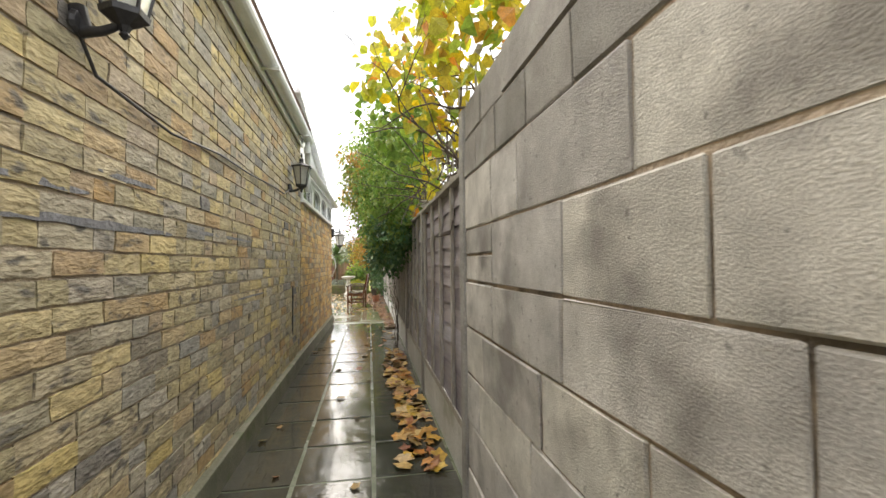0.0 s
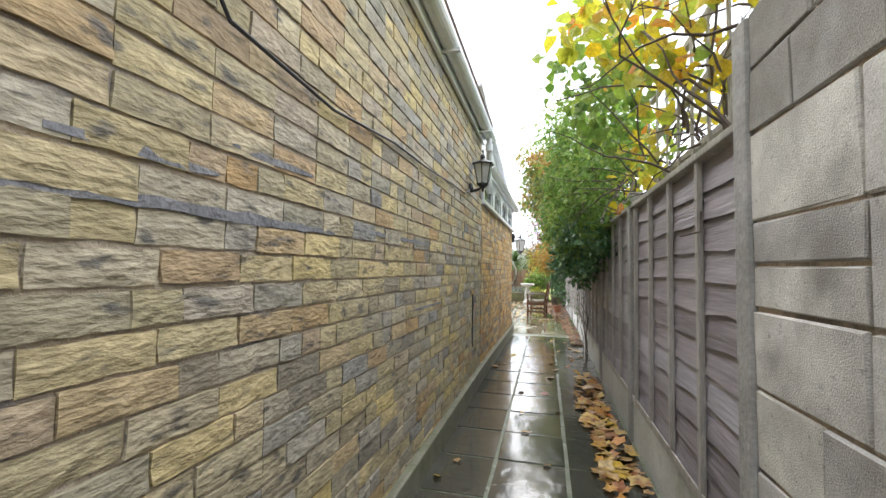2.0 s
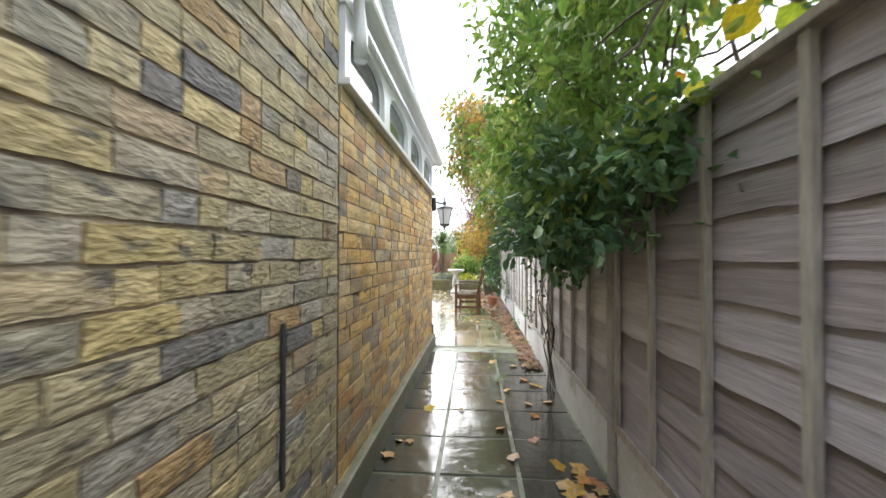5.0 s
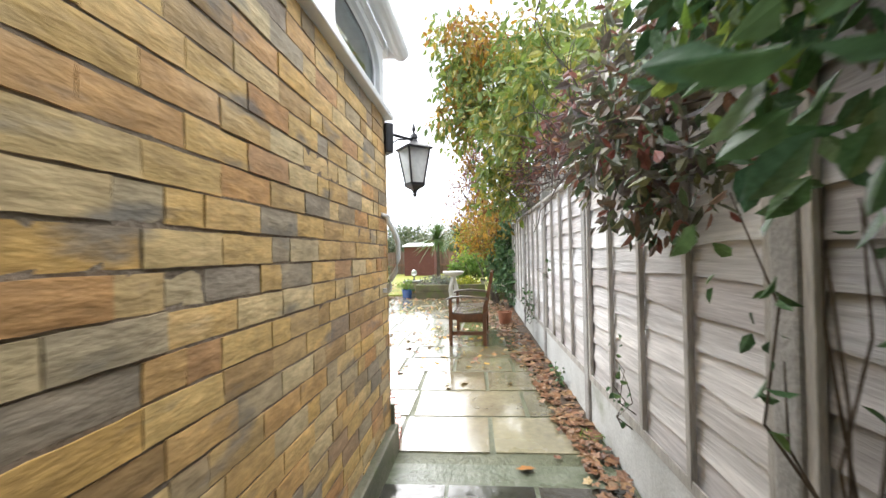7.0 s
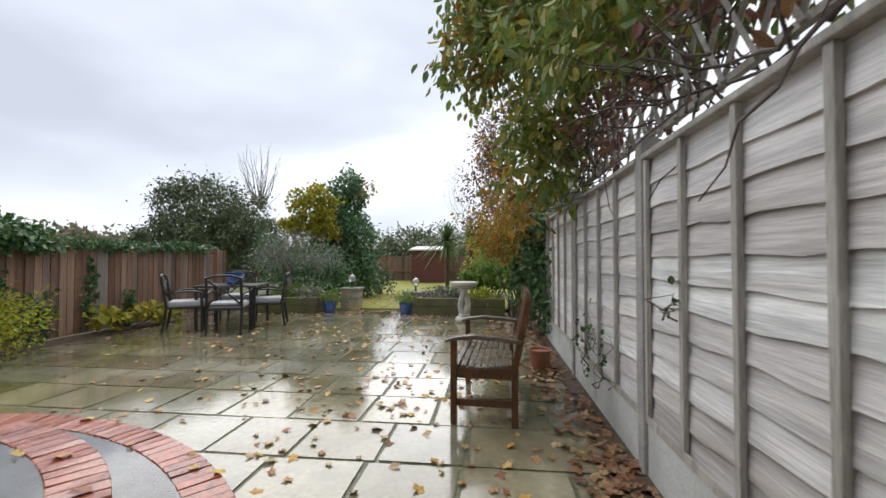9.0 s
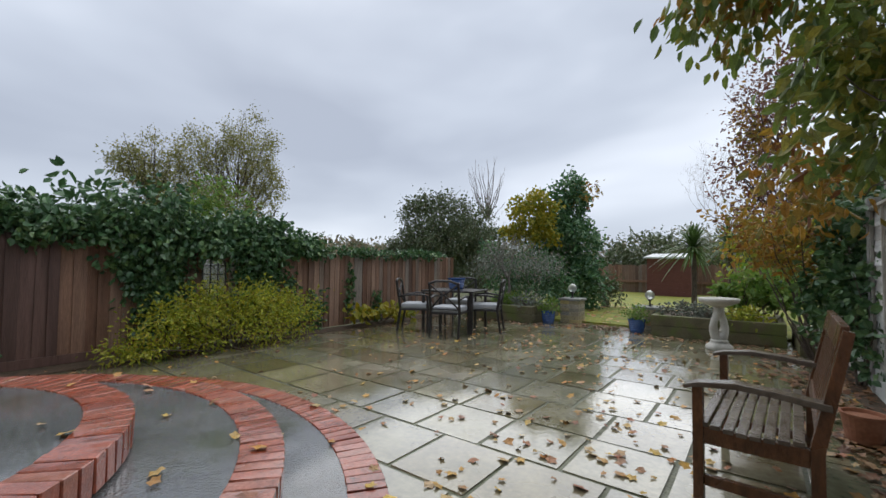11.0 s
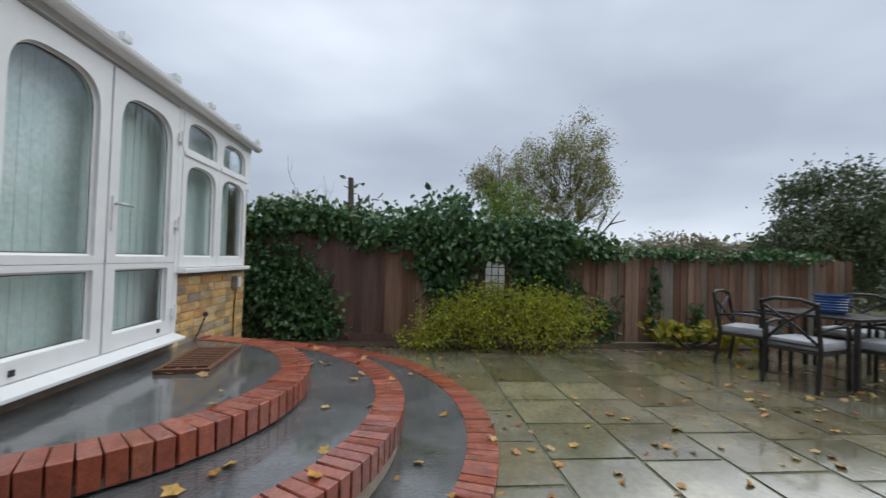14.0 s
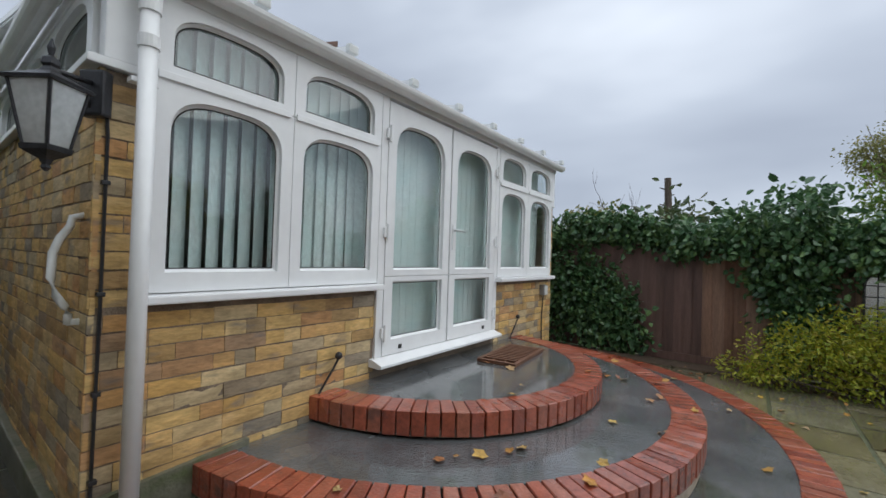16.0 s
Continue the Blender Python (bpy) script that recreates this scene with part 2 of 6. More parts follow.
M_teak = material("wet_oiled_hardwood", [(0.055, 0.024, 0.012), (0.15, 0.062, 0.026)], 0.32, 7, bump=0.35, bump_scale=50, stretch_xyz=(3, 3, 1), wet=0.2)
M_teak_grey = material("weathered_hardwood_slat", [(0.07, 0.05, 0.036), (0.15, 0.12, 0.09)], 0.35, 7, bump=0.35, bump_scale=50, wet=0.15)
M_stone = material("cream_cast_stone", [(0.52, 0.50, 0.44), (0.70, 0.68, 0.62)], 0.7, 6, bump=0.3, bump_scale=70, spots=(5, 0.62, (0.3, 0.3, 0.24), 0.5))
M_sleeper = material("mossy_sleeper", [(0.09, 0.08, 0.04), (0.16, 0.14, 0.075)], 0.75, 5, bump=0.5, spots=(3, 0.50, (0.11, 0.14, 0.03), 0.8))
M_blue = material("glazed_blue_pot", [(0.02, 0.06, 0.22), (0.05, 0.13, 0.36)], 0.2, 6, bump=0.1, coat=0.5)
M_terra = material("terracotta", [(0.25, 0.10, 0.05), (0.36, 0.16, 0.09)], 0.8, 8)
M_cushion = material("pale_grey_seat_cushion", [(0.36, 0.37, 0.39), (0.46, 0.47, 0.49)], 0.85, 6, bump=0.3, bump_scale=120)
M_soil = material("dark_soil_with_leaf_litter", [(0.045, 0.032, 0.02), (0.12, 0.08, 0.05)], 0.8, 14, bump=0.9, bump_scale=45)
M_lawn = material("leaf_strewn_lawn", [(0.105, 0.150, 0.018), (0.225, 0.240, 0.030), (0.300, 0.255, 0.030)], 0.8, 2.5, bump=0.9, bump_scale=90)
M_ground = material("rough_grass_ground", [(0.06, 0.075, 0.025), (0.11, 0.11, 0.045)], 0.9, 0.8, bump=0.5)
M_shed = material("red_brown_shed_board", [(0.112, 0.035, 0.028), (0.161, 0.056, 0.042)], 0.7, 5, stretch_xyz=(1, 1, 5))
M_felt = material("pale_roof_sheet", [(0.55, 0.56, 0.57), (0.68, 0.69, 0.70)], 0.5, 3)
M_tile = material("brown_roof_tile", [(0.10, 0.06, 0.045), (0.17, 0.10, 0.075)], 0.8, 6, bump=0.5)
M_bark = material("grey_brown_bark", [(0.06, 0.045, 0.033), (0.14, 0.11, 0.085)], 0.85, 14, bump=0.9, bump_scale=50)
M_twig = material("dark_bare_twig", [(0.065, 0.045, 0.038), (0.13, 0.10, 0.085)], 0.8, 14)
M_pale_twig = material("pale_grey_twig", [(0.17, 0.145, 0.13), (0.26, 0.23, 0.21)], 0.8, 14)
M_lead = material("aged_lead_came", [(0.02, 0.02, 0.02), (0.05, 0.05, 0.05)], 0.5, 20)
M_petal = material("fallen_leaf", [(0.425, 0.175, 0.029), (0.506, 0.315, 0.059), (0.304, 0.087, 0.029), (0.486, 0.350, 0.137), (0.223, 0.078, 0.039), (0.556, 0.367, 0.048), (0.425, 0.289, 0.146)], 0.45, 20, by="island")
M_litter = material("brown_leaf_litter", [(0.16, 0.065, 0.03), (0.28, 0.14, 0.06), (0.11, 0.05, 0.03), (0.34, 0.21, 0.10), (0.21, 0.085, 0.03)], 0.55, 20, by="island")


def leafy(name, colours, gloss=0.45, translucent=0.35):
    return material(name, colours, gloss, 30, bump=0.2, bump_scale=120, by="island", translucent=translucent)


L_vine = leafy("yellow_vine_leaf", [(0.62, 0.44, 0.02), (0.55, 0.50, 0.04), (0.30, 0.40, 0.04), (0.66, 0.50, 0.05), (0.22, 0.34, 0.05), (0.60, 0.24, 0.03)], 0.5, 0.55)
L_bamboo = leafy("bright_green_leaf", [(0.10, 0.20, 0.03), (0.20, 0.33, 0.05), (0.15, 0.26, 0.06), (0.28, 0.36, 0.07), (0.08, 0.15, 0.03)], 0.45, 0.5)
L_dark = leafy("glossy_dark_evergreen_leaf", [(0.061, 0.134, 0.057), (0.124, 0.253, 0.098), (0.088, 0.186, 0.106), (0.211, 0.337, 0.140)], 0.27, 0.2)
L_photinia = leafy("green_and_purple_tipped_leaf", [(0.085, 0.140, 0.065), (0.150, 0.110, 0.110), (0.125, 0.165, 0.090), (0.270, 0.085, 0.070), (0.095, 0.150, 0.075), (0.190, 0.150, 0.135), (0.260, 0.270, 0.110), (0.110, 0.090, 0.085)], 0.27, 0.2)
L_climber = leafy("olive_green_climber_leaf", [(0.128, 0.202, 0.043), (0.234, 0.312, 0.060), (0.106, 0.165, 0.051), (0.425, 0.367, 0.068), (0.188, 0.259, 0.060)], 0.4, 0.35)
L_autumn = leafy("orange_autumn_leaf", [(0.413, 0.188, 0.031), (0.300, 0.213, 0.037), (0.200, 0.188, 0.044), (0.525, 0.300, 0.037), (0.188, 0.075, 0.025)], 0.5, 0.35)
L_purple = leafy("dull_purple_red_leaf", [(0.168, 0.070, 0.063), (0.266, 0.119, 0.091), (0.126, 0.070, 0.070), (0.364, 0.196, 0.084)], 0.5, 0.3)
L_ivy = leafy("dark_ivy_leaf", [(0.044, 0.106, 0.042), (0.090, 0.182, 0.067), (0.060, 0.134, 0.058), (0.150, 0.250, 0.077)], 0.3, 0.15)
L_gold = leafy("golden_green_shrub_leaf", [(0.374, 0.405, 0.034), (0.560, 0.560, 0.051), (0.204, 0.289, 0.034), (0.475, 0.387, 0.043), (0.271, 0.366, 0.051)], 0.45, 0.4)
L_yellow = leafy("bright_yellow_leaf", [(0.45, 0.36, 0.02), (0.36, 0.33, 0.03), (0.20, 0.24, 0.03)], 0.5, 0.4)
L_olive = leafy("olive_evergreen_leaf", [(0.075, 0.112, 0.045), (0.128, 0.165, 0.068), (0.098, 0.128, 0.068), (0.165, 0.165, 0.075)], 0.4, 0.2)
L_grey = leafy("grey_green_small_leaf", [(0.189, 0.217, 0.174), (0.290, 0.319, 0.261), (0.131, 0.160, 0.116), (0.232, 0.189, 0.145)], 0.5, 0.2)
L_far = leafy("far_yellow_green_leaf", [(0.240, 0.255, 0.075), (0.330, 0.315, 0.105), (0.180, 0.195, 0.075), (0.390, 0.330, 0.105)], 0.6, 0.4)
L_hazy = leafy("hazy_far_leaf", [(0.156, 0.182, 0.117), (0.221, 0.234, 0.130), (0.286, 0.208, 0.130), (0.169, 0.208, 0.156)], 0.7, 0.3)
L_blade = leafy("sword_shaped_leaf", [(0.06, 0.12, 0.03), (0.10, 0.17, 0.05), (0.13, 0.20, 0.07)], 0.35, 0.3)

# clear glass, mirror
M_glass = bpy.data.materials.new("window_glass")
M_glass.use_nodes = True
g = M_glass.node_tree.nodes["Principled BSDF"]
g.inputs["Base Color"].default_value = (0.86, 0.94, 0.93, 1)
g.inputs["Roughness"].default_value, g.inputs["Transmission Weight"].default_value, g.inputs["IOR"].default_value = 0.02, 1.0, 1.6
M_mirror = bpy.data.materials.new("garden_mirror")
M_mirror.use_nodes = True
g = M_mirror.node_tree.nodes["Principled BSDF"]
g.inputs["Base Color"].default_value = (0.82, 0.84, 0.84, 1)
g.inputs["Roughness"].default_value, g.inputs["Metallic"].default_value = 0.18, 1.0

# ---- geometry helpers ----


class Geo:
    """Plain lists of vertices and faces, filled piece by piece."""

    def __init__(self):
        self.v, self.f = [], []

    def add(self, v, f):
        k = len(self.v)
        self.v += [tuple(p) for p in v]
        self.f += [tuple(i + k for i in face) for face in f]
        return self

    def box(self, a, b, m=None, jitter=0.0, rng=None):
        (x0, y0, z0), (x1, y1, z1) = a, b
        v = [(x0, y0, z0), (x1, y0, z0), (x1, y1, z0), (x0, y1, z0), (x0, y0, z1), (x1, y0, z1), (x1, y1, z1), (x0, y1, z1)]
        if jitter:
            v = [tuple(c + rng.uniform(-jitter, jitter) for c in p) for p in v]
        if m is not None:
            v = [tuple(m @ Vector(p)) for p in v]
        return self.add(v, [(3, 2, 1, 0), (4, 5, 6, 7), (0, 1, 5, 4), (1, 2, 6, 5), (2, 3, 7, 6), (3, 0, 4, 7)])

    def tube(self, pts, radii, seg=8, caps=True):
        pts = [Vector(p) for p in pts]
        if not isinstance(radii, (list, tuple)):
            radii = [radii] * len(pts)
        rings, k0 = [], len(self.v)
        ref = Vector((0, 0, 1))
        for i, p in enumerate(pts):
            d = (pts[min(i + 1, len(pts) - 1)] - pts[max(i - 1, 0)]).normalized()
            side = d.cross(ref)
            if side.length < 0.2:
                side = d.cross(Vector((1, 0.13, 0)))
            side.normalize()
            up = side.cross(d)
            for s in range(seg):
                a = 2 * math.pi * s / seg
                self.v.append(tuple(p + radii[i] * (math.cos(a) * side + math.sin(a) * up)))
        for i in range(len(pts) - 1):
            for s in range(seg):
                a, b = k0 + i * seg + s, k0 + i * seg + (s + 1) % seg
                self.f.append((a, b, b + seg, a + seg))
        if caps:
            self.f.append(tuple(k0 + s for s in reversed(range(seg))))
            self.f.append(tuple(k0 + (len(pts) - 1) * seg + s for s in range(seg)))
        return self

    def lathe(self, profile, at=(0, 0, 0), seg=20, turn=0.0):
        k0 = len(self.v)
        for r, z in profile:
            for s in range(seg):
                a = 2 * math.pi * s / seg + turn
                self.v.append((at[0] + r * math.cos(a), at[1] + r * math.sin(a), at[2] + z))
        for i in range(len(profile) - 1):
            for s in range(seg):
                a, b = k0 + i * seg + s, k0 + i * seg + (s + 1) % seg
                self.f.append((a, b, b + seg, a + seg))
        self.f.append(tuple(k0 + s for s in reversed(range(seg))))
        self.f.append(tuple(k0 + (len(profile) - 1) * seg + s for s in range(seg)))
        return self

    def prism(self, loop, d):
        """A flat loop of points, extruded by the vector d."""
        n = len(loop)
        v = [Vector(p) for p in loop] + [Vector(p) + Vector(d) for p in loop]
        return self.add(v, [tuple(reversed(range(n))), tuple(range(n, 2 * n))] + [(i, (i + 1) % n, n + (i + 1) % n, n + i) for i in range(n)])

    def mesh(self, name, mat=None, smooth=False, bevel=0.0):
        me = bpy.data.meshes.new(name)
        me.from_pydata(self.v, [], self.f)
        if len(self.f) < 4000:
            bm = bmesh.new()
            bm.from_mesh(me)
            bmesh.ops.recalc_face_normals(bm, faces=bm.faces[:])
            if bevel:
                bmesh.ops.bevel(bm, geom=bm.edges[:], offset=bevel, segments=2, affect="EDGES", profile=0.6)
            bm.to_mesh(me)
            bm.free()
        if mat:
            me.materials.append(mat)
        if smooth:
            me.polygons.foreach_set("use_smooth", [len(p.vertices) < 6 for p in me.polygons])
        me.update()
        return me


def part(name, geo, mat, parent=None, label="", smooth=False, bevel=0.0):
    ob = new(name, geo.mesh(name, mat, smooth, bevel))
    ob.parent = parent
    if label:
        tagged(ob, label)
    return ob


def thing(name, label, category, group="", kind="", at=None):
    e = tagged(new(name), label, category, group, kind)
    e.empty_display_size = 0.1
    if at is not None:
        e.matrix_world = at if isinstance(at, Matrix) else Matrix.Translation(at)
    return e


def structure(name, geo, mat, label, category, bevel=0.0):
    return tagged(part(name, geo, mat, None, "", False, bevel), label, category, kind="structure")


def leaf_geo(n, blobs, size, seed, droop=0.3, clumps=9, slim=0.5, spread=0.28, shell=0.5):
    """n folded leaves, gathered in clumps towards the outside of the blobs (x, y, z, rx, ry, rz)."""
    rng = np.random.default_rng(seed)
    b = np.array(blobs, float)
    w = (b[:, 3] * b[:, 4] * b[:, 5]) ** 0.67
    pick = rng.choice(len(b), n, p=w / w.sum())
    d = rng.normal(size=(len(b), clumps * 4, 3))
    d /= np.linalg.norm(d, axis=2, keepdims=True)
    d *= rng.uniform(0, 1, (len(b), clumps * 4, 1)) ** shell
    c = d[pick, rng.integers(0, clumps * 4, n)]
    u = c + rng.normal(size=(n, 3)) * spread * 0.6
    p = b[pick, :3] + u * b[pick, 3:]
    ax = rng.normal(size=(n, 3)) + np.array([0, 0, -droop * 2]) + u * 0.8
    ax /= np.linalg.norm(ax, axis=1, keepdims=True)
    side = np.cross(ax, rng.normal(size=(n, 3)))
    side /= np.linalg.norm(side, axis=1, keepdims=True) + 1e-9
    up = np.cross(ax, side)
    s = (size * rng.uniform(0.6, 1.25, n))[:, None]
    base, tip = p, p + ax * s
    m1, m2 = p + ax * s * 0.35, p + ax * s * 0.72
    wid = s * slim * 0.5
    v = np.stack([base, m1 + side * wid + up * wid * 0.35, m2 + side * wid * 0.8 + up * wid * 0.2, tip - up * wid * 0.4, m2 - side * wid * 0.8 + up * wid * 0.2, m1 - side * wid + up * wid * 0.35], 1).reshape(-1, 3)
    k = np.arange(n)[:, None] * 6
    f = np.concatenate([k + np.array([[0, 1, 2, 3]]), k + np.array([[0, 3, 4, 5]])], 0)
    geo = Geo()
    geo.v, geo.f = v.tolist(), f.tolist()
    return geo


def branch(geo, p, d, length, r, rng, depth, tips, wander=0.25, split=(2, 3), lift=0.1, seg=5, spread=0.7, shrink=0.72):
    pts, radii = [Vector(p)], [r]
    d = Vector(d).normalized()
    for i in range(4):
        d = (d + Vector((rng.gauss(0, wander), rng.gauss(0, wander), rng.gauss(0, wander) + lift)) * 0.5).normalized()
        pts.append(pts[-1] + d * length / 4)
        radii.append(r * (1 - 0.11 * (i + 1)))
    geo.tube(pts, radii, seg, caps=depth == 0)
    if depth == 0:
        tips.append(pts[-1])
        return
    for i in range(rng.randint(*split)):
        q = pts[-1] if i == 0 else pts[rng.randint(2, 4)]
        nd = (d + Vector((rng.gauss(0, spread), rng.gauss(0, spread), rng.gauss(0, spread * 0.6) + lift))).normalized()
        branch(geo, q, nd, length * rng.uniform(shrink - 0.1, shrink + 0.1), r * 0.58, rng, depth - 1, tips, wander, split, lift, max(3, seg - 1), spread, shrink)


def tree(name, label, at, height, trunk_r, seed, blobs, n, size, mat, bark=None, depth=3, category="tree", droop=0.3, lean=(0, 0), slim=0.5, clumps=9, group="", spread=0.28, shell=0.5, length=0.42, extra=(), twigs=0):
    rng = random.Random(seed)
    t = thing(name, label, category, group, at=at)
    geo, tips = Geo(), []
    branch(geo, (0, 0, -0.05), (lean[0], lean[1], 1), height * length, trunk_r, rng, depth, tips, lift=0.15, spread=0.6)
    for i in range(twigs):
        bx = blobs[i % len(blobs)]
        mid_b = Vector(bx[:3])
        out = Vector((rng.gauss(0, 1), rng.gauss(0, 1), rng.gauss(0.5, 0.8))).normalized()
        end = mid_b + Vector((out.x * bx[3], out.y * bx[4], out.z * bx[5])) * rng.uniform(0.75, 1.05)
        root = Vector((mid_b.x * 0.4, mid_b.y * 0.4, max(0.3, mid_b.z - bx[5] * 1.1)))
        pts = [root.lerp(end, k / 5) + Vector((rng.gauss(0, 0.05), rng.gauss(0, 0.05), -0.12 * k * (5 - k) / 6)) for k in range(6)]
        geo.tube(pts, [0.022 - 0.0033 * k for k in range(6)], 4)
    part("trunk", geo, bark or M_bark, t, smooth=True)
    if n:
        part("crown", leaf_geo(n, blobs, size, seed, droop, clumps, slim, spread, shell), mat, t)
    for i, (en, eb, es, em, elabel) in enumerate(extra):
        part("foliage", leaf_geo(en, eb, es, seed + 50 + i, droop, clumps, slim, spread, shell), em, t, elabel)
    return t


def shrub(name, label, at, blobs, n, size, mat, seed, category="shrub", stems=6, reach=0.7, droop=0.2, slim=0.5, clumps=9, spread=0.28, bark=None, shell=0.5, thick=0.014, root=None):
    rng = random.Random(seed)
    t = thing(name, label, category, at=at)
    geo = Geo()
    if root:
        geo.tube([(root[0], root[1], -0.03), (root[0] + 0.02, root[1] + 0.03, root[2] * 0.5), root], 0.02, 6)
    for i in range(stems):
        bx = blobs[i % len(blobs)]
        tgt = Vector((bx[0] + rng.uniform(-0.6, 0.6) * bx[3], bx[1] + rng.uniform(-0.6, 0.6) * bx[4], bx[2] + rng.uniform(-0.3, 0.7) * bx[5]))
        b0 = Vector((rng.uniform(-0.08, 0.08), rng.uniform(-0.08, 0.08), -0.03)) + (Vector(root) if root else Vector((0, 0, 0)))
        pts = [b0.lerp(tgt, k / 5) + Vector((rng.gauss(0, 0.03), rng.gauss(0, 0.03), 0)) * (k > 0) for k in range(6)]
        geo.tube(pts, [thick * (1 - k / 7) for k in range(6)], 5)
    if stems:
        part("branchwork", geo, bark or M_bark, t)
    part("foliage", leaf_geo(n, blobs, size, seed, droop, clumps, slim, spread, shell), mat, t)
    return t

# ---- the plan ----
WX = -0.93          # face of the side wall
FY = 9.44           # garden face of the conservatory
SKEW = 0.055 / 3.72  # the conservatory wall runs slightly out of line with the house


def side_x(y):
    return WX + SKEW * (y - 5.725)


FENCE = 0.45        # face of the passage fence
LEFT = -6.75        # face of the far side fence
CX, CY = -3.30, 9.32  # middle of the round steps
Z1, Z2, Z3 = 0.45, 0.30, 0.065

# ---- ground ----
structure("ground", Geo().box((-400, -200, -0.5), (300, 400, -0.09)), M_ground, "rough grass ground reaching to the horizon", "ground")
structure("pavement", Geo().box((LEFT - 0.1, 9.3, -0.085), (0.9, 18.75, -0.007)), M_joint, "mossy bedding under the terrace slabs", "pavement")
structure("path", Geo().box((-1.0, -4, -0.085), (0.9, 9.3, -0.006)), M_path_joint, "mossy bedding under the path slabs", "path")

# ---- side wall of the house and conservatory ----
house = structure("wall_house", Geo().box((-1.25, -4, -0.08), (WX - 0.009, 5.72, 2.86)), M_mortar, "old yellow stock brick side wall of the house", "wall")
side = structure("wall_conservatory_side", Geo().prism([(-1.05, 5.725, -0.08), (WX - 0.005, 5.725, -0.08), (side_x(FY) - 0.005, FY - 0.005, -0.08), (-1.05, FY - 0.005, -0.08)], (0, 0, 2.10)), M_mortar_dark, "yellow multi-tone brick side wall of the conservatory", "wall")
front_g = Geo()
front_g.box((-2.44, FY - 0.28, -0.08), (-1.055, FY - 0.005, 1.05))
front_g.box((-5.58, FY - 0.28, -0.08), (-4.12, FY - 0.005, 1.05))
front_g.box((-5.58, FY - 0.28, 1.055), (-5.50, FY - 0.005, 1.98))
# bare dark mortar under the door sill, its colour standing in for the sill's shadow
front_g.box((-4.115, FY - 0.28, -0.08), (-2.445, FY - 0.008, 0.525))
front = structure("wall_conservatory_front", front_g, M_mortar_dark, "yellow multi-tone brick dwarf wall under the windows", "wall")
structure("wall_end", Geo().box((-5.58, 5.3, -0.08), (-5.40, FY - 0.3, 2.4)), M_mortar, "plain end wall of the conservatory", "wall")
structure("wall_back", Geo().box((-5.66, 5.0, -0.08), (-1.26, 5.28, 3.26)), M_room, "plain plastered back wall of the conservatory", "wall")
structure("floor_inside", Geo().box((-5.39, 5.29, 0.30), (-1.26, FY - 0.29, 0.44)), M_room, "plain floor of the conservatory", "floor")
structure("plinth", Geo().prism([(WX - 0.06, -4, -0.07), (WX + 0.045, -4, -0.07), (WX + 0.045, 5.725, -0.07), (side_x(FY) + 0.045, FY + 0.02, -0.07), (WX - 0.06, FY + 0.02, -0.07)], (0, 0, 0.23)), M_mossy, "mossy cement plinth along the brick wall", "plinth", 0.012)
structure("plinth_front", Geo().prism([(-1.55, FY - 0.004, -0.06), (side_x(FY) + 0.02, FY - 0.004, -0.06), (side_x(FY) + 0.02, FY - 0.004, 0.28), (-1.55, FY - 0.004, 0.33)], (0, 0.03, 0)), M_mossy, "mossy cement plinth beside the steps", "plinth")

# gable side roof line of the house
roof_house = thing("house_roof", "brown tiled roof slope above an off-white gutter", "roof", kind="structure")
part("roof", Geo().prism([(-0.80, -4, 2.93), (-5.0, -4, 5.0), (-5.0, -4, 4.9), (-0.84, -4, 2.875)], (0, 9.66, 0)), M_tile, roof_house)
part("fascia", Geo().box((WX + 0.004, -4, 2.72), (WX + 0.03, 5.72, 2.90)), M_upvc, roof_house)
part("soffit", Geo().box((WX + 0.032, -4, 2.855), (-0.80, 5.70, 2.872)), M_upvc, roof_house)


def gutter(geo, p, q, r=0.055):
    """A half-round trough with a rolled lip from p to q."""
    p, q = Vector(p), Vector(q)
    d = (q - p).normalized()
    s = d.cross(Vector((0, 0, 1)))
    n = 9
    loops = []
    for base in (p, q):
        loop = [base + s * r * math.cos(math.pi + math.pi * i / n) + Vector((0, 0, r * math.sin(math.pi + math.pi * i / n))) for i in range(n + 1)]
        loop += [base + s * (r - 0.006) * math.cos(-math.pi * i / n) + Vector((0, 0, (r - 0.006) * math.sin(-math.pi * i / n))) for i in range(n + 1)]
        loops.append(loop)
    m = len(loops[0])
    geo.add(loops[0] + loops[1], [(i, (i + 1) % m, m + (i + 1) % m, m + i) for i in range(m)])


g = Geo()
gutter(g, (WX + 0.09, -4, 2.82), (WX + 0.09, 5.74, 2.82), 0.062)
house_gutter = part("gutter", g, M_gutter, roof_house)
g = Geo()
for y in (-1.5, 0.2, 1.9, 3.6, 5.3):
    g.box((WX + 0.02, y, 2.745), (WX + 0.165, y + 0.03, 2.765))
part("gutter_bracket", g, M_gutter, roof_house)
pipe = thing("downpipe", "off-white plastic downpipe at the end of the gutter", "downpipe", at=(WX + 0.09, 5.62, 0))
part("pipe", Geo().tube([(0, 0, 2.78), (0, 0, 2.66), (-0.02, 0.16, 2.50), (-0.02, 0.20, 2.30), (-0.02, 0.2, 2.17)], 0.034, 12), M_gutter, pipe, smooth=True)
part("collar", Geo().lathe([(0.042, 2.62), (0.042, 2.70)], seg=14), M_gutter, pipe)

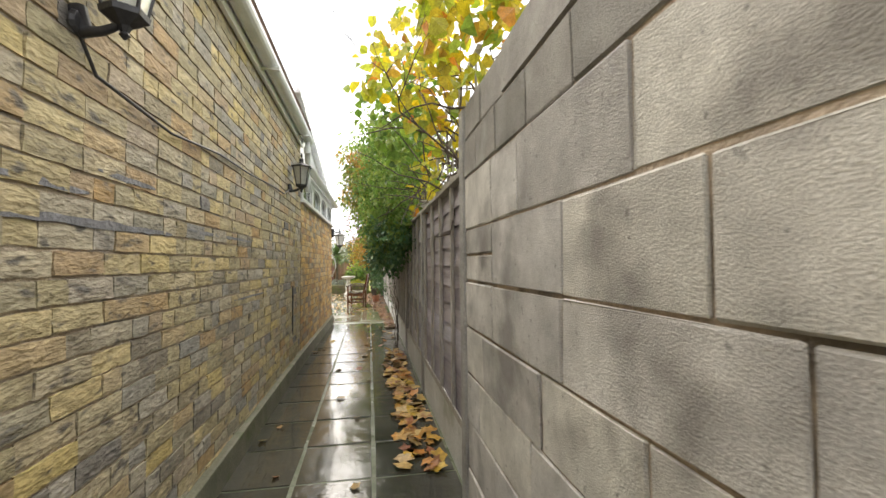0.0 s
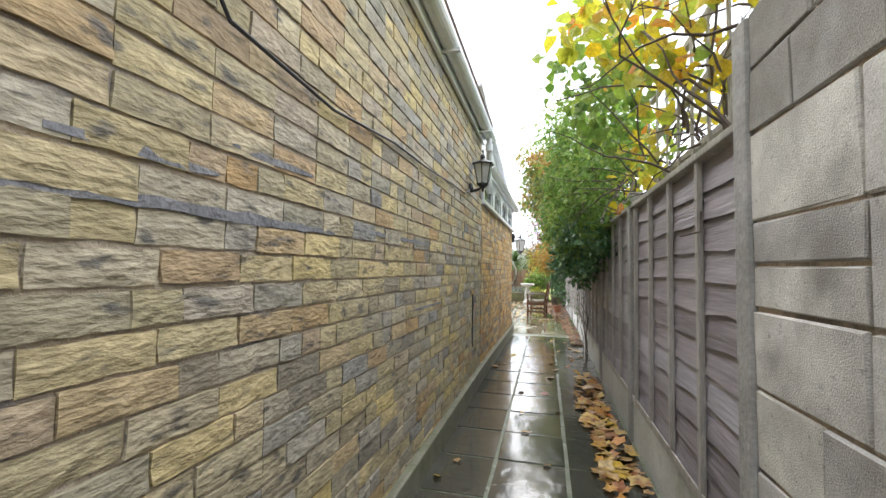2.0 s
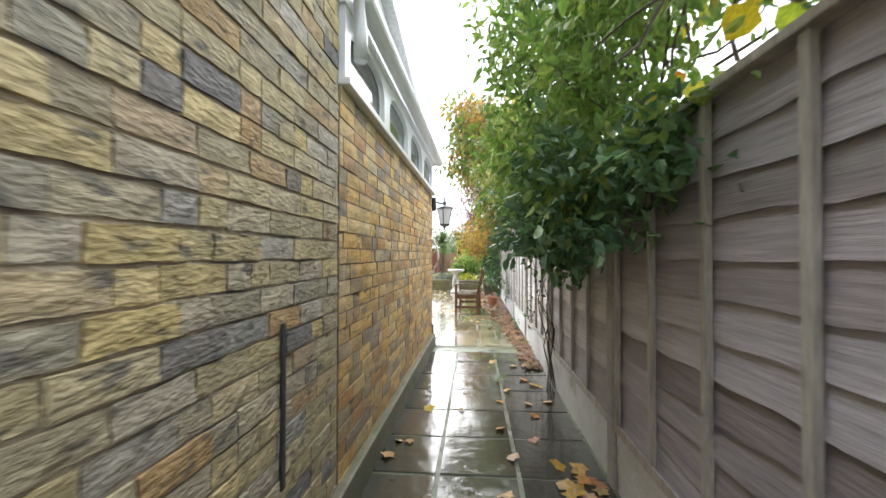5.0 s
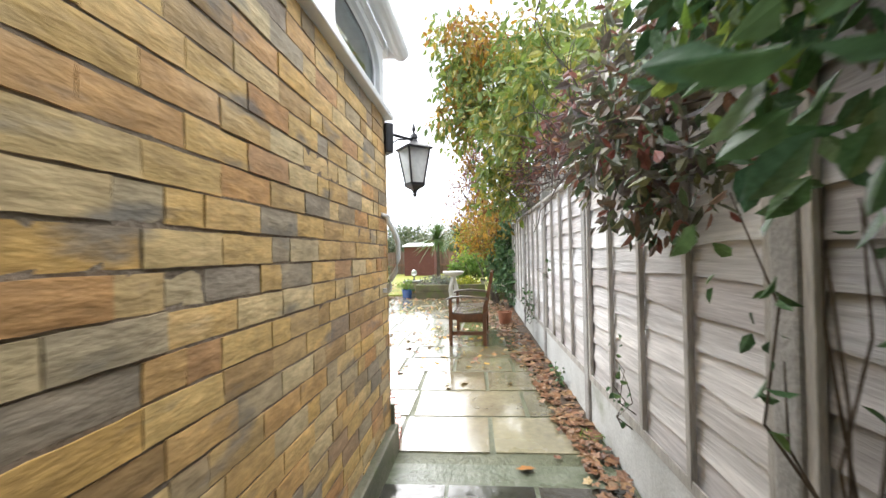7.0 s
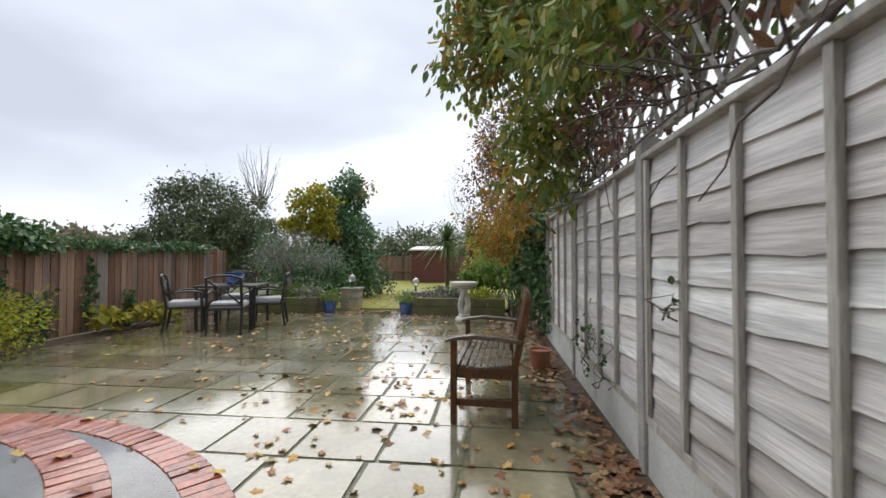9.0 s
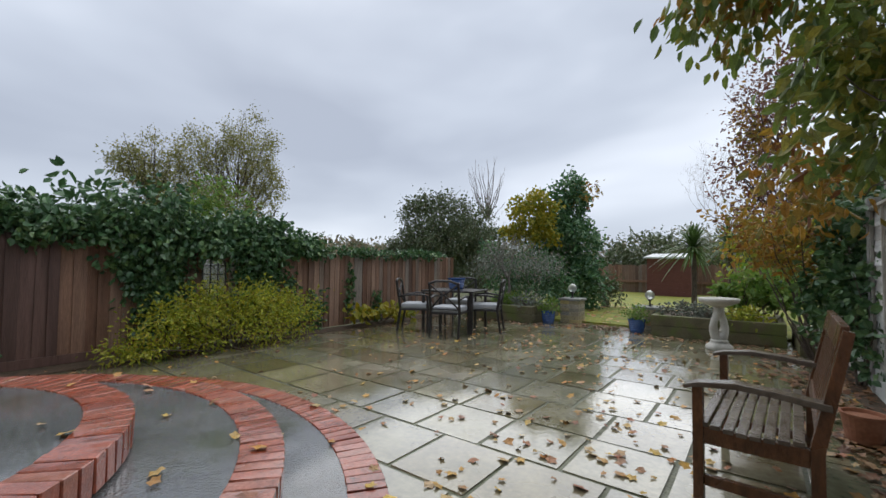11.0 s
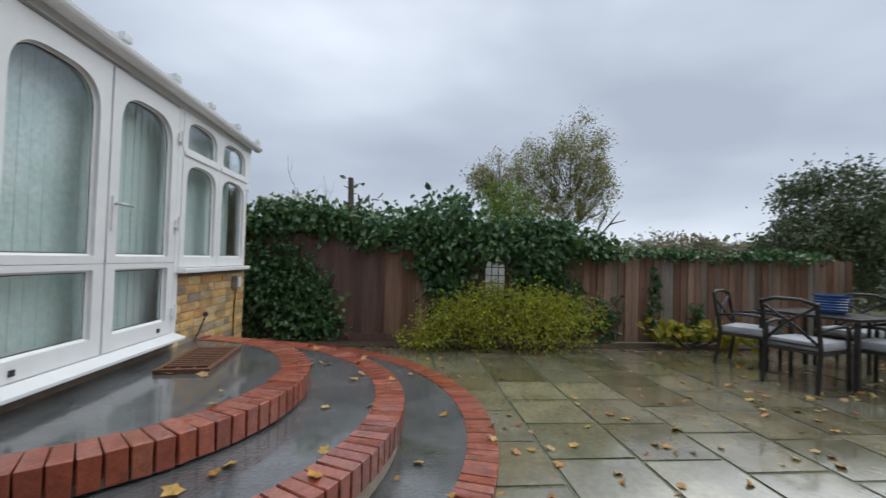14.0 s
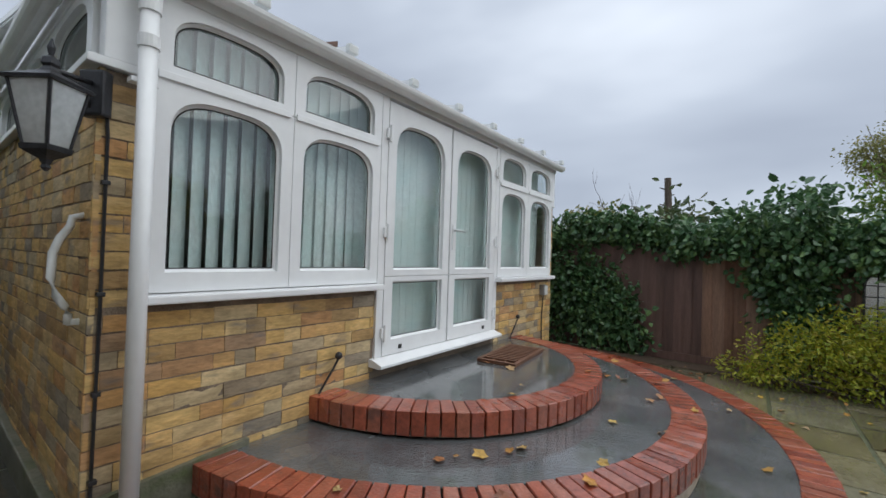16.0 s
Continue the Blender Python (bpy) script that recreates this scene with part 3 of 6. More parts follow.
# ---- conservatory upper frame, side and front ----
cons = thing("conservatory", "white plastic conservatory frame with a low glazed roof on dwarf brick walls", "conservatory", kind="structure")
part("wall_cap", Geo().prism([(WX - 0.12, 5.73, 2.025), (WX + 0.045, 5.73, 2.025), (side_x(FY) + 0.045, FY + 0.03, 2.025), (WX - 0.12, FY + 0.03, 2.025)], (0, 0, 0.035)), M_upvc, cons, bevel=0.006)


def to_front(x0, z):      # plan of the garden side
    return lambda u, w, d: (x0 - u, FY - 0.05 + d, z + w)


def to_side(y0, z):
    return lambda u, w, d: (side_x(y0 + u) - 0.06 + d, y0 + u, z + w)


def arch_loop(u0, u1, w0, w1, rise, corner=0.30, n=10):
    """A window opening with a low arched head, anticlockwise from the bottom left."""
    pts = [(u0, w0), (u1, w0)]
    mid, half = (u0 + u1) / 2, (u1 - u0) / 2
    for i in range(2 * n + 1):
        a = math.pi * i / (2 * n)
        x = math.copysign(abs(math.cos(a)) ** 0.62, math.cos(a))
        pts.append((mid + half * x, w1 - rise + rise * abs(math.sin(a)) ** 0.85))
    return pts


def framed(parent, place, u0, u1, w0, w1, rim, rise=0.0, thick=0.07, name="window_frame", glass=True, rims=None):
    """A frame of the given rim with an arched or square opening, a gasket and a pane."""
    l, r, b, t = rims or (rim, rim, rim, rim)
    a0, a1, b0, b1 = u0 + l, u1 - r, w0 + b, w1 - t
    inner = arch_loop(a0, a1, b0, b1, rise) if rise else arch_loop(a0, a1, b0, b1, 0.002)
    outer = []
    n = len(inner)
    for i, (u, w) in enumerate(inner):
        if i == 0:
            outer.append((u0, w0))
        elif i == 1:
            outer.append((u1, w0))
        else:
            k = (i - 2) / (n - 3)
            foot = b1 - rise
            if k <= 0.25:
                outer.append((u1, foot + (w1 - foot) * k / 0.25))
            elif k < 0.75:
                outer.append((u1 + (u0 - u1) * (k - 0.25) / 0.5, w1))
            else:
                outer.append((u0, w1 + (foot - w1) * (k - 0.75) / 0.25))
    g = Geo()
    v = [place(u, w, thick) for u, w in outer] + [place(u, w, thick) for u, w in inner] + [place(u, w, 0) for u, w in outer] + [place(u, w, 0) for u, w in inner]
    f = []
    for i in range(n):
        j = (i + 1) % n
        f += [(i, j, n + j, n + i), (2 * n + i, 3 * n + i, 3 * n + j, 2 * n + j), (i, 2 * n + i, 2 * n + j, j), (n + i, n + j, 3 * n + j, 3 * n + i)]
    g.add(v, f)
    fr = part(name, g, M_upvc, parent)
    mid_u, mid_w = (a0 + a1) / 2, (b0 + b1) / 2
    ring = lambda s, d: [place(mid_u + (u - mid_u) * (1 - s / max(0.05, (a1 - a0) / 2)), mid_w + (w - mid_w) * (1 - s / max(0.05, (b1 - b0) / 2)), d) for u, w in inner]
    # moulded bead inside the frame, then the dark rubber line
    g = Geo()
    o, i2 = ring(-0.003, thick - 0.022), ring(0.014, thick - 0.034)
    g.add(o + i2, [(i, (i + 1) % n, n + (i + 1) % n, n + i) for i in range(n)])
    part("bead", g, M_upvc, fr)
    g = Geo()
    o, i2 = ring(0.013, thick - 0.033), ring(0.019, thick - 0.036)
    g.add(o + i2, [(i, (i + 1) % n, n + (i + 1) % n, n + i) for i in range(n)])
    part("gasket", g, M_gasket, fr)
    if glass:
        loop = ring(0.010, thick - 0.042)
        d = Vector(place(0, 0, -0.012)) - Vector(place(0, 0, 0))
        pane = part("pane", Geo().prism(loop, d), M_glass, fr)
        pane.visible_shadow = False
    return fr


# garden side: two casements with fanlights, french doors, two narrow casements with fanlights
def casement(name, label, xs, group):
    """A window of two lower lights and two fanlights; xs: left edges and right edge, running away from the corner."""
    w = thing(name, label, "window", group, "structure")
    for a, b in zip(xs[:-1], xs[1:]):
        pl = to_front(a, 0)
        framed(w, pl, 0.002, a - b - 0.002, 1.105, 2.063, 0.068, rise=0.17, rims=(0.068, 0.068, 0.09, 0.068))
        framed(w, pl, 0.002, a - b - 0.002, 2.066, 2.42, 0.05, rise=0.13, rims=(0.068, 0.068, 0.05, 0.05))
        part("transom", Geo().box((b + 0.03, FY + 0.022, 2.047), (a - 0.01, FY + 0.034, 2.082)), M_upvc, w, bevel=0.004)
    part("window_sill", Geo().box((xs[-1] - 0.01, FY - 0.05, 1.06), (xs[0] + 0.03, FY + 0.09, 1.10)), M_upvc, w, bevel=0.01)
    return w


casement("window_1", "white plastic double window with arched heads and fanlights", (-1.06, -1.745, -2.43), "garden windows")
casement("window_2", "narrow white plastic double window with arched heads", (-4.12, -4.80, -5.50), "garden windows")


def door_leaf(name, a, b, handle):
    """A white half-panelled glazed door between a and b."""
    d = thing(name, "closed white plastic french door with arched frosted glazing", "door", "french doors", "structure")
    pl = to_front(a, 0)
    framed(d, pl, 0.004, a - b - 0.004, 1.150, 2.40, 0.085, rise=0.22, name="door_frame", rims=(0.085, 0.085, 0.045, 0.12))
    framed(d, pl, 0.004, a - b - 0.004, 0.585, 1.146, 0.085, name="door_panel_frame", rims=(0.085, 0.085, 0.105, 0.035))
    if handle:
        h = part("door_handle", Geo().box((a - 0.052, FY + 0.022, 1.36), (a - 0.025, FY + 0.034, 1.58)), M_upvc, d, "white backplate", bevel=0.004)
        part("lever", Geo().tube([(a - 0.04, FY + 0.03, 1.53), (a - 0.04, FY + 0.07, 1.53), (a - 0.15, FY + 0.075, 1.525)], 0.009, 8), M_chrome, h, smooth=True)
    x = b + 0.0 if handle else a
    for z in (0.75, 1.46, 2.16):
        hg = part("hinge", Geo().box((x - 0.028, FY + 0.021, z - 0.035), (x + 0.028, FY + 0.040, z + 0.035)), M_upvc, d, bevel=0.005)
        part("pin", Geo().tube([(x, FY + 0.045, z - 0.06), (x, FY + 0.045, z + 0.06)], 0.011, 8), M_upvc, hg)
    vent_x = (a + b) / 2 + (0.2 if not handle else -0.2)
    part("drain_cap", Geo().box((vent_x - 0.015, FY + 0.021, 0.615), (vent_x + 0.015, FY + 0.028, 0.645)), M_gasket, d)


door_leaf("door_1", -2.50, -3.27, False)
door_leaf("door_2", -3.28, -4.05, True)
part("door_post", Geo().box((-2.498, FY - 0.05, 0.56), (-2.435, FY + 0.018, 2.42)), M_upvc, cons)
part("door_post", Geo().box((-4.115, FY - 0.05, 0.56), (-4.053, FY + 0.018, 2.42)), M_upvc, cons)
part("threshold", Geo().prism([(-2.40, FY - 0.05, 0.528), (-2.40, FY + 0.10, 0.522), (-2.40, FY + 0.12, 0.53), (-2.40, FY + 0.12, 0.55), (-2.40, FY + 0.03, 0.58), (-2.40, FY - 0.05, 0.58)], (-1.68, 0, 0)), M_upvc, cons, bevel=0.004)
part("corner_post", Geo().box((-1.058, FY - 0.06, 2.062), (side_x(FY) - 0.01, FY + 0.02, 2.42)), M_upvc, cons, bevel=0.006)
part("corner_post", Geo().box((-1.056, FY - 0.06, 1.06), (-1.04, FY + 0.012, 2.022)), M_upvc, cons)
part("corner_post", Geo().box((-5.58, FY - 0.06, 1.985), (-5.502, FY + 0.02, 2.42)), M_upvc, cons, bevel=0.006)
part("cap", Geo().box((-5.60, FY - 0.28, 1.982), (-5.502, FY + 0.022, 1.998)), M_upvc, cons)
part("eaves_beam", Geo().box((-5.60, FY - 0.08, 2.422), (side_x(FY) + 0.02, FY + 0.025, 2.49)), M_upvc, cons, bevel=0.006)
part("eaves_beam", Geo().prism([(WX - 0.09, 5.74, 2.422), (WX + 0.018, 5.74, 2.422), (side_x(FY) + 0.018, FY - 0.085, 2.422), (side_x(FY) - 0.09, FY - 0.085, 2.422)], (0, 0, 0.068)), M_upvc, cons, bevel=0.006)
g = Geo()
gutter(g, (-5.63, FY + 0.085, 2.50), (side_x(FY) + 0.10, FY + 0.085, 2.50), 0.055)
part("gutter", g, M_upvc, cons)
g = Geo()
gutter(g, (side_x(FY) + 0.08, FY + 0.14, 2.50), (WX + 0.08, 5.80, 2.50), 0.055)
part("gutter", g, M_upvc, cons)
# side lights above the brick wall
side_win = thing("window_3", "row of small arched white side lights above the brick wall", "window", kind="structure")
ys = [5.76, 6.66, 7.56, 8.46, 9.36]
for a, b in zip(ys[:-1], ys[1:]):
    framed(side_win, to_side(a, 0), 0.002, b - a - 0.002, 2.063, 2.42, 0.05, rise=0.15, rims=(0.08, 0.08, 0.04, 0.035))
# glazed lean-to roof with bars and end caps
roof_c = thing("conservatory_roof", "low pitched translucent roof with white glazing bars", "roof", kind="structure")
part("sheet", Geo().prism([(-5.62, FY + 0.06, 2.51), (-5.62, 5.3, 3.26), (-5.62, 5.3, 3.28), (-5.62, FY + 0.06, 2.53)], (4.74, 0, 0)), M_felt, roof_c)
for i in range(9):
    x = -5.59 + i * 0.583
    part("glazing_bar", Geo().prism([(x, FY + 0.10, 2.535), (x, 5.3, 3.285), (x, 5.3, 3.325), (x, FY + 0.10, 2.575)], (0.05, 0, 0)), M_upvc, roof_c)
    part("end_cap", Geo().box((x - 0.012, FY + 0.085, 2.532), (x + 0.062, FY + 0.125, 2.585)), M_gutter, roof_c, bevel=0.008)

for x in (-5.56, side_x(5.8) - 0.07):
    part("gable", Geo().prism([(x, FY - 0.09, 2.492), (x, 5.30, 2.492), (x, 5.30, 3.25), (x, FY - 0.09, 2.51)], (0.04, 0, 0)), M_upvc, roof_c)

# vertical blinds behind the glass
blinds = thing("vertical_blinds", "pale vertical blind slats hanging half open behind glass", "blind")
rb = random.Random(5)
x = -1.075
while x > -5.45:
    open_part = x > -1.75
    half = -2.4 < x <= -1.75
    turn = 30 if open_part else (14 if half else 2)
    if not (-2.48 < x < -2.44):
        m = pose(x, FY - 0.16, 0, 0, 0, turn + rb.uniform(-4, 4))
        part("slat", Geo().box((-0.05, -0.0012, 0.60 if -4.1 < x < -2.45 else 1.08), (0.05, 0.0012, 2.40), m), M_blind, blinds)
    x -= 0.083
part("headrail", Geo().box((-5.45, FY - 0.19, 2.402), (-1.10, FY - 0.13, 2.43)), M_upvc, blinds)

# slats added to keep bright sky in the side lights out of the front panes
side_blinds = thing("side_blinds", "pale blind slats added behind the small side lights to block the sky", "blind")
for i in range(42):
    part("slat", Geo().box((WX - 0.155, 5.80 + i * 0.085, 2.08), (WX - 0.152, 5.88 + i * 0.085, 2.41)), M_blind, side_blinds)
part("headrail", Geo().box((WX - 0.17, 5.78, 2.412), (WX - 0.14, 9.30, 2.43)), M_upvc, side_blinds)

# big downpipe at the garden corner
dp = thing("downpipe", "white plastic downpipe with offset bend at the conservatory corner", "downpipe", at=(-1.01, FY + 0.10, 0))
part("pipe", Geo().lathe([(0.034, 0.14), (0.034, 2.30)], seg=24), M_upvc, dp, smooth=True)
part("bend", Geo().tube([(0.0, 0, 2.29), (-0.012, 0, 2.36), (-0.05, 0, 2.42), (-0.06, 0, 2.46)], 0.034, 14), M_upvc, dp)
part("collar", Geo().lathe([(0.041, 2.27), (0.041, 2.37)], seg=16), M_upvc, dp)
part("collar", Geo().lathe([(0.041, 2.12), (0.041, 2.17)], seg=16), M_upvc, dp)
part("shoe", Geo().lathe([(0.034, 0.12), (0.044, 0.12), (0.044, 0.20), (0.034, 0.20)], seg=16), M_upvc, dp)
part("bracket", Geo().box((-0.05, -0.07, 1.98), (0.05, -0.02, 2.0)), M_upvc, dp)


# ---- lanterns ----
def wall_lantern(name, label, at, hanging):
    """A black coach lantern on the side wall; at: the foot of its bracket on the wall."""
    t = thing(name, label, "wall lamp", "wall lanterns", at=at)
    if hanging:
        plate = Geo().box((-0.004, -0.055, -0.10), (0.055, 0.055, 0.10))
        part("back_plate", plate, M_black, t, bevel=0.012)
        part("arm", Geo().tube([(0.05, 0, 0.04), (0.14, 0, 0.03), (0.225, 0, 0.02)], 0.011, 8), M_black, t, smooth=True)
        part("scroll", Geo().tube([(0.05, 0, -0.07), (0.07, 0, -0.02), (0.11, 0, 0.01), (0.17, 0, 0.015)], 0.006, 6), M_black, t, smooth=True)
        cx, top, h, r0, r1, six = 0.235, -0.05, 0.23, 0.115, 0.068, 4
    else:
        part("back_plate", Geo().lathe([(0.0, 0.0), (0.045, 0.005), (0.04, 0.02), (0.012, 0.03)], seg=14), M_black, t)
        t.children[-1].matrix_local = pose(0, 0, 0, 0, 90, 0)
        part("arm", Geo().tube([(0.0, 0, 0.05), (0.03, 0, -0.03), (0.08, 0, -0.02), (0.12, 0, 0.0), (0.145, 0, 0.05)], [0.03, 0.024, 0.016, 0.014, 0.02], 10), M_black, t, smooth=True)
        cx, top, h, r0, r1, six = 0.145, 0.26, 0.21, 0.105, 0.062, 6
    turn = math.pi / six
    roof = Geo().lathe([(r0 + 0.022, top), (r0 + 0.026, top + 0.012), (0.035, top + 0.055), (0.022, top + 0.075), (0.03, top + 0.085), (0.024, top + 0.11), (0.008, top + 0.12), (0.014, top + 0.15), (0.003, top + 0.185)], (cx, 0, 0), six if six == 6 else 4, turn)
    part("roof", roof, M_black, t)
    part("base", Geo().lathe([(r1 + 0.012, top - h), (r1 + 0.008, top - h - 0.02), (0.022, top - h - 0.05), (0.012, top - h - 0.07), (0.017, top - h - 0.08), (0.004, top - h - 0.095)], (cx, 0, 0), six, turn), M_black, t)
    for k in range(six):
        a = 2 * math.pi * k / six + turn
        b = 2 * math.pi * (k + 1) / six + turn
        p0, p1 = (cx + r1 * math.cos(a), r1 * math.sin(a), top - h), (cx + r0 * math.cos(a), r0 * math.sin(a), top)
        q0, q1 = (cx + r1 * math.cos(b), r1 * math.sin(b), top - h), (cx + r0 * math.cos(b), r0 * math.sin(b), top)
        part("bar", Geo().tube([p0, p1], 0.007, 6), M_black, t)
        g = Geo().add([p0, q0, q1, p1], [(0, 1, 2, 3)])
        pane = part("pane", g, M_lamp_glass, t)
        pane.visible_shadow = False
    part("lamp_holder", Geo().lathe([(0.012, top - h), (0.014, top - h + 0.05), (0.022, top - h + 0.06), (0.026, top - h + 0.10), (0.01, top - h + 0.13)], (cx, 0, 0), 12), M_stone, t)
    return t


M_lamp_glass = material("frosted_lantern_glass", [(0.62, 0.64, 0.62), (0.74, 0.75, 0.72)], 0.35, 6, bump=0.03, transmission=0.75)
wall_lantern("wall_lantern", "black six-sided coach lantern on a scroll bracket on old brick", pose(WX + 0.004, 4.90, 2.05) @ Matrix.Diagonal((0.88, 0.88, 0.88, 1)), False)
wall_lantern("wall_lantern", "black six-sided coach lantern on a scroll bracket on old brick", pose(WX + 0.004, 1.62, 1.95) @ Matrix.Diagonal((0.88, 0.88, 0.88, 1)), False)
wall_lantern("wall_lantern", "black square hanging lantern with frosted panes at the brick corner", pose(side_x(FY) - 0.012, FY - 0.012, 1.905, 0, 0, 36) @ Matrix.Diagonal((0.9, 0.9, 0.92, 1)), True)

cab = thing("wall_cable", "black cable clipped along the old brick wall", "cable")
pts = [(WX + 0.012, 1.62, 1.92), (WX + 0.012, 1.70, 1.83), (WX + 0.012, 2.2, 1.805), (WX + 0.012, 2.8, 1.87), (WX + 0.012, 3.4, 1.885), (WX + 0.012, 4.1, 1.93), (WX + 0.012, 4.6, 1.945), (WX + 0.012, 4.88, 2.04)]
part("cable", Geo().tube(pts, 0.006, 6), M_black, cab)
cab = thing("wall_cable", "black cable clipped down the brick corner from the lantern", "cable")
part("cable", Geo().tube([(side_x(FY) - 0.03, FY + 0.012, 1.84), (side_x(FY) - 0.035, FY + 0.012, 1.74), (side_x(FY) - 0.035, FY + 0.012, 1.0), (side_x(FY) - 0.03, FY + 0.012, 0.25)], 0.007, 6), M_black, cab)
for z in (1.55, 1.1, 0.7, 0.35):
    part("clip", Geo().box((side_x(FY) - 0.05, FY - 0.002, z), (side_x(FY) - 0.02, FY + 0.022, z + 0.018)), M_black, cab, bevel=0.003)
handle = thing("curved_wall_handle", "white painted curved metal grab handle on the brick corner", "handle")
part("bar", Geo().tube([(side_x(9.31) + dx, 9.31, z) for dx, z in ((-0.01, 1.43), (0.035, 1.415), (0.04, 1.38), (0.07, 1.33), (0.09, 1.27), (0.092, 1.17), (0.075, 1.10), (0.045, 1.05), (0.035, 1.02), (0.033, 0.98))], 0.015, 10), M_gutter, handle, smooth=True)
part("foot", Geo().box((side_x(9.31) - 0.01, 9.297, 0.975), (side_x(9.31) + 0.04, 9.323, 1.0)), M_gutter, handle, bevel=0.004)
slot = thing("movement_joint_strip", "black vertical movement joint strip in old brick", "joint strip")
part("strip", Geo().box((WX - 0.004, 5.14, 0.46), (WX + 0.008, 5.165, 1.0)), M_gasket, slot, bevel=0.002)
socket = thing("outdoor_socket", "grey outdoor socket box with a cable on the brick wall", "socket", at=(-5.28, FY, 0))
part("box", Geo().box((-0.05, -0.002, 0.86), (0.05, 0.06, 0.99)), material("grey_plastic", [(0.2, 0.2, 0.19), (0.28, 0.28, 0.27)], 0.5), socket, bevel=0.008)
part("lid", Geo().box((-0.044, 0.061, 0.87), (0.044, 0.070, 0.98)), M_gutter, socket, bevel=0.004)
part("cable", Geo().tube([(0.0, 0.03, 0.86), (0.01, 0.02, 0.6), (0.0, 0.02, 0.30)], 0.008, 6), M_black, socket)
for x in (-2.08, -4.55):
    hook = thing("door_hook", "dark iron door hook leaning against the brick wall", "door hook", "door hooks", at=(x, FY, Z1 if x < -3 else Z1))
    part("rod", Geo().tube([(0.10, 0.02, 0.0), (0.0, 0.04, 0.16), (-0.02, 0.045, 0.20)], 0.007, 6), M_black, hook)
    part("knob", Geo().lathe([(0.004, 0.19), (0.02, 0.20), (0.024, 0.215), (0.018, 0.23), (0.004, 0.238)], (-0.02, 0.045, 0), 10), M_black, hook, smooth=True)


# ---- round steps ----
def half_disc(r, z0, z1, cx, cy, n=72):
    a0 = math.asin(max(-1, (FY - cy) / r))
    loop = [(cx + r * math.cos(a0 + (math.pi - 2 * a0) * i / n), cy + r * math.sin(a0 + (math.pi - 2 * a0) * i / n), z0) for i in range(n + 1)]
    return Geo().prism(loop, (0, 0, z1 - z0))


step_obs = []
for nm, r, cx, cy, z0, z1, lab in (("step_lower", 2.78, CX - 0.30, CY - 0.12, -0.06, Z3, "lowest round cement step edged with red brick"), ("step_middle", 2.02, CX, CY, Z3 + 0.002, Z2, "middle round cement step edged with red brick"), ("step_upper", 1.37, CX, CY, Z2 + 0.002, Z1, "top round cement step edged with red brick")):
    e = thing(nm, lab, "step", "round steps", "structure")
    part("tread", half_disc(r - 0.19, z0, z1 - 0.006, cx, cy), M_step, e)
    part("bed", half_disc(r - 0.022, z0, z1 - 0.11, cx, cy), M_mortar, e)
    step_obs.append((e, r, z1, cx, cy))
mat_g = thing("boot_grating", "rusty brown iron boot grating lying by the door", "grating", at=pose(-3.72, 9.86, Z1, 0, 0, 6))
part("frame", Geo().box((-0.36, -0.17, -0.004), (0.36, -0.14, 0.022)).box((-0.36, 0.14, -0.004), (0.36, 0.17, 0.022)).box((-0.36, -0.139, -0.004), (-0.33, 0.139, 0.022)).box((0.33, -0.139, -0.004), (0.36, 0.139, 0.022)), M_rust, mat_g)
for i in range(11):
    part("bar", Geo().box((-0.30 + i * 0.055, -0.139, 0.002), (-0.272 + i * 0.055, 0.139, 0.026)), M_rust, mat_g)
part("crossbar", Geo().box((-0.329, -0.06, 0.0), (0.329, -0.045, 0.018)), M_rust, mat_g)
part("crossbar", Geo().box((-0.329, 0.045, 0.0), (0.329, 0.06, 0.018)), M_rust, mat_g)

# ---- concrete block wall, passage side ----
block_wall = structure("wall_concrete_block", Geo().box((0.402, -4, -0.08), (0.62, 2.28, 2.02)), M_block_mortar, "grey concrete block wall beside the path", "wall")
post_c = thing("concrete_post", "pale concrete post ending the block wall", "post", at=(0.43, 2.33, 0))
part("post", Geo().box((-0.05, -0.045, -0.07), (0.07, 0.045, 2.02)), M_post, post_c, bevel=0.012)


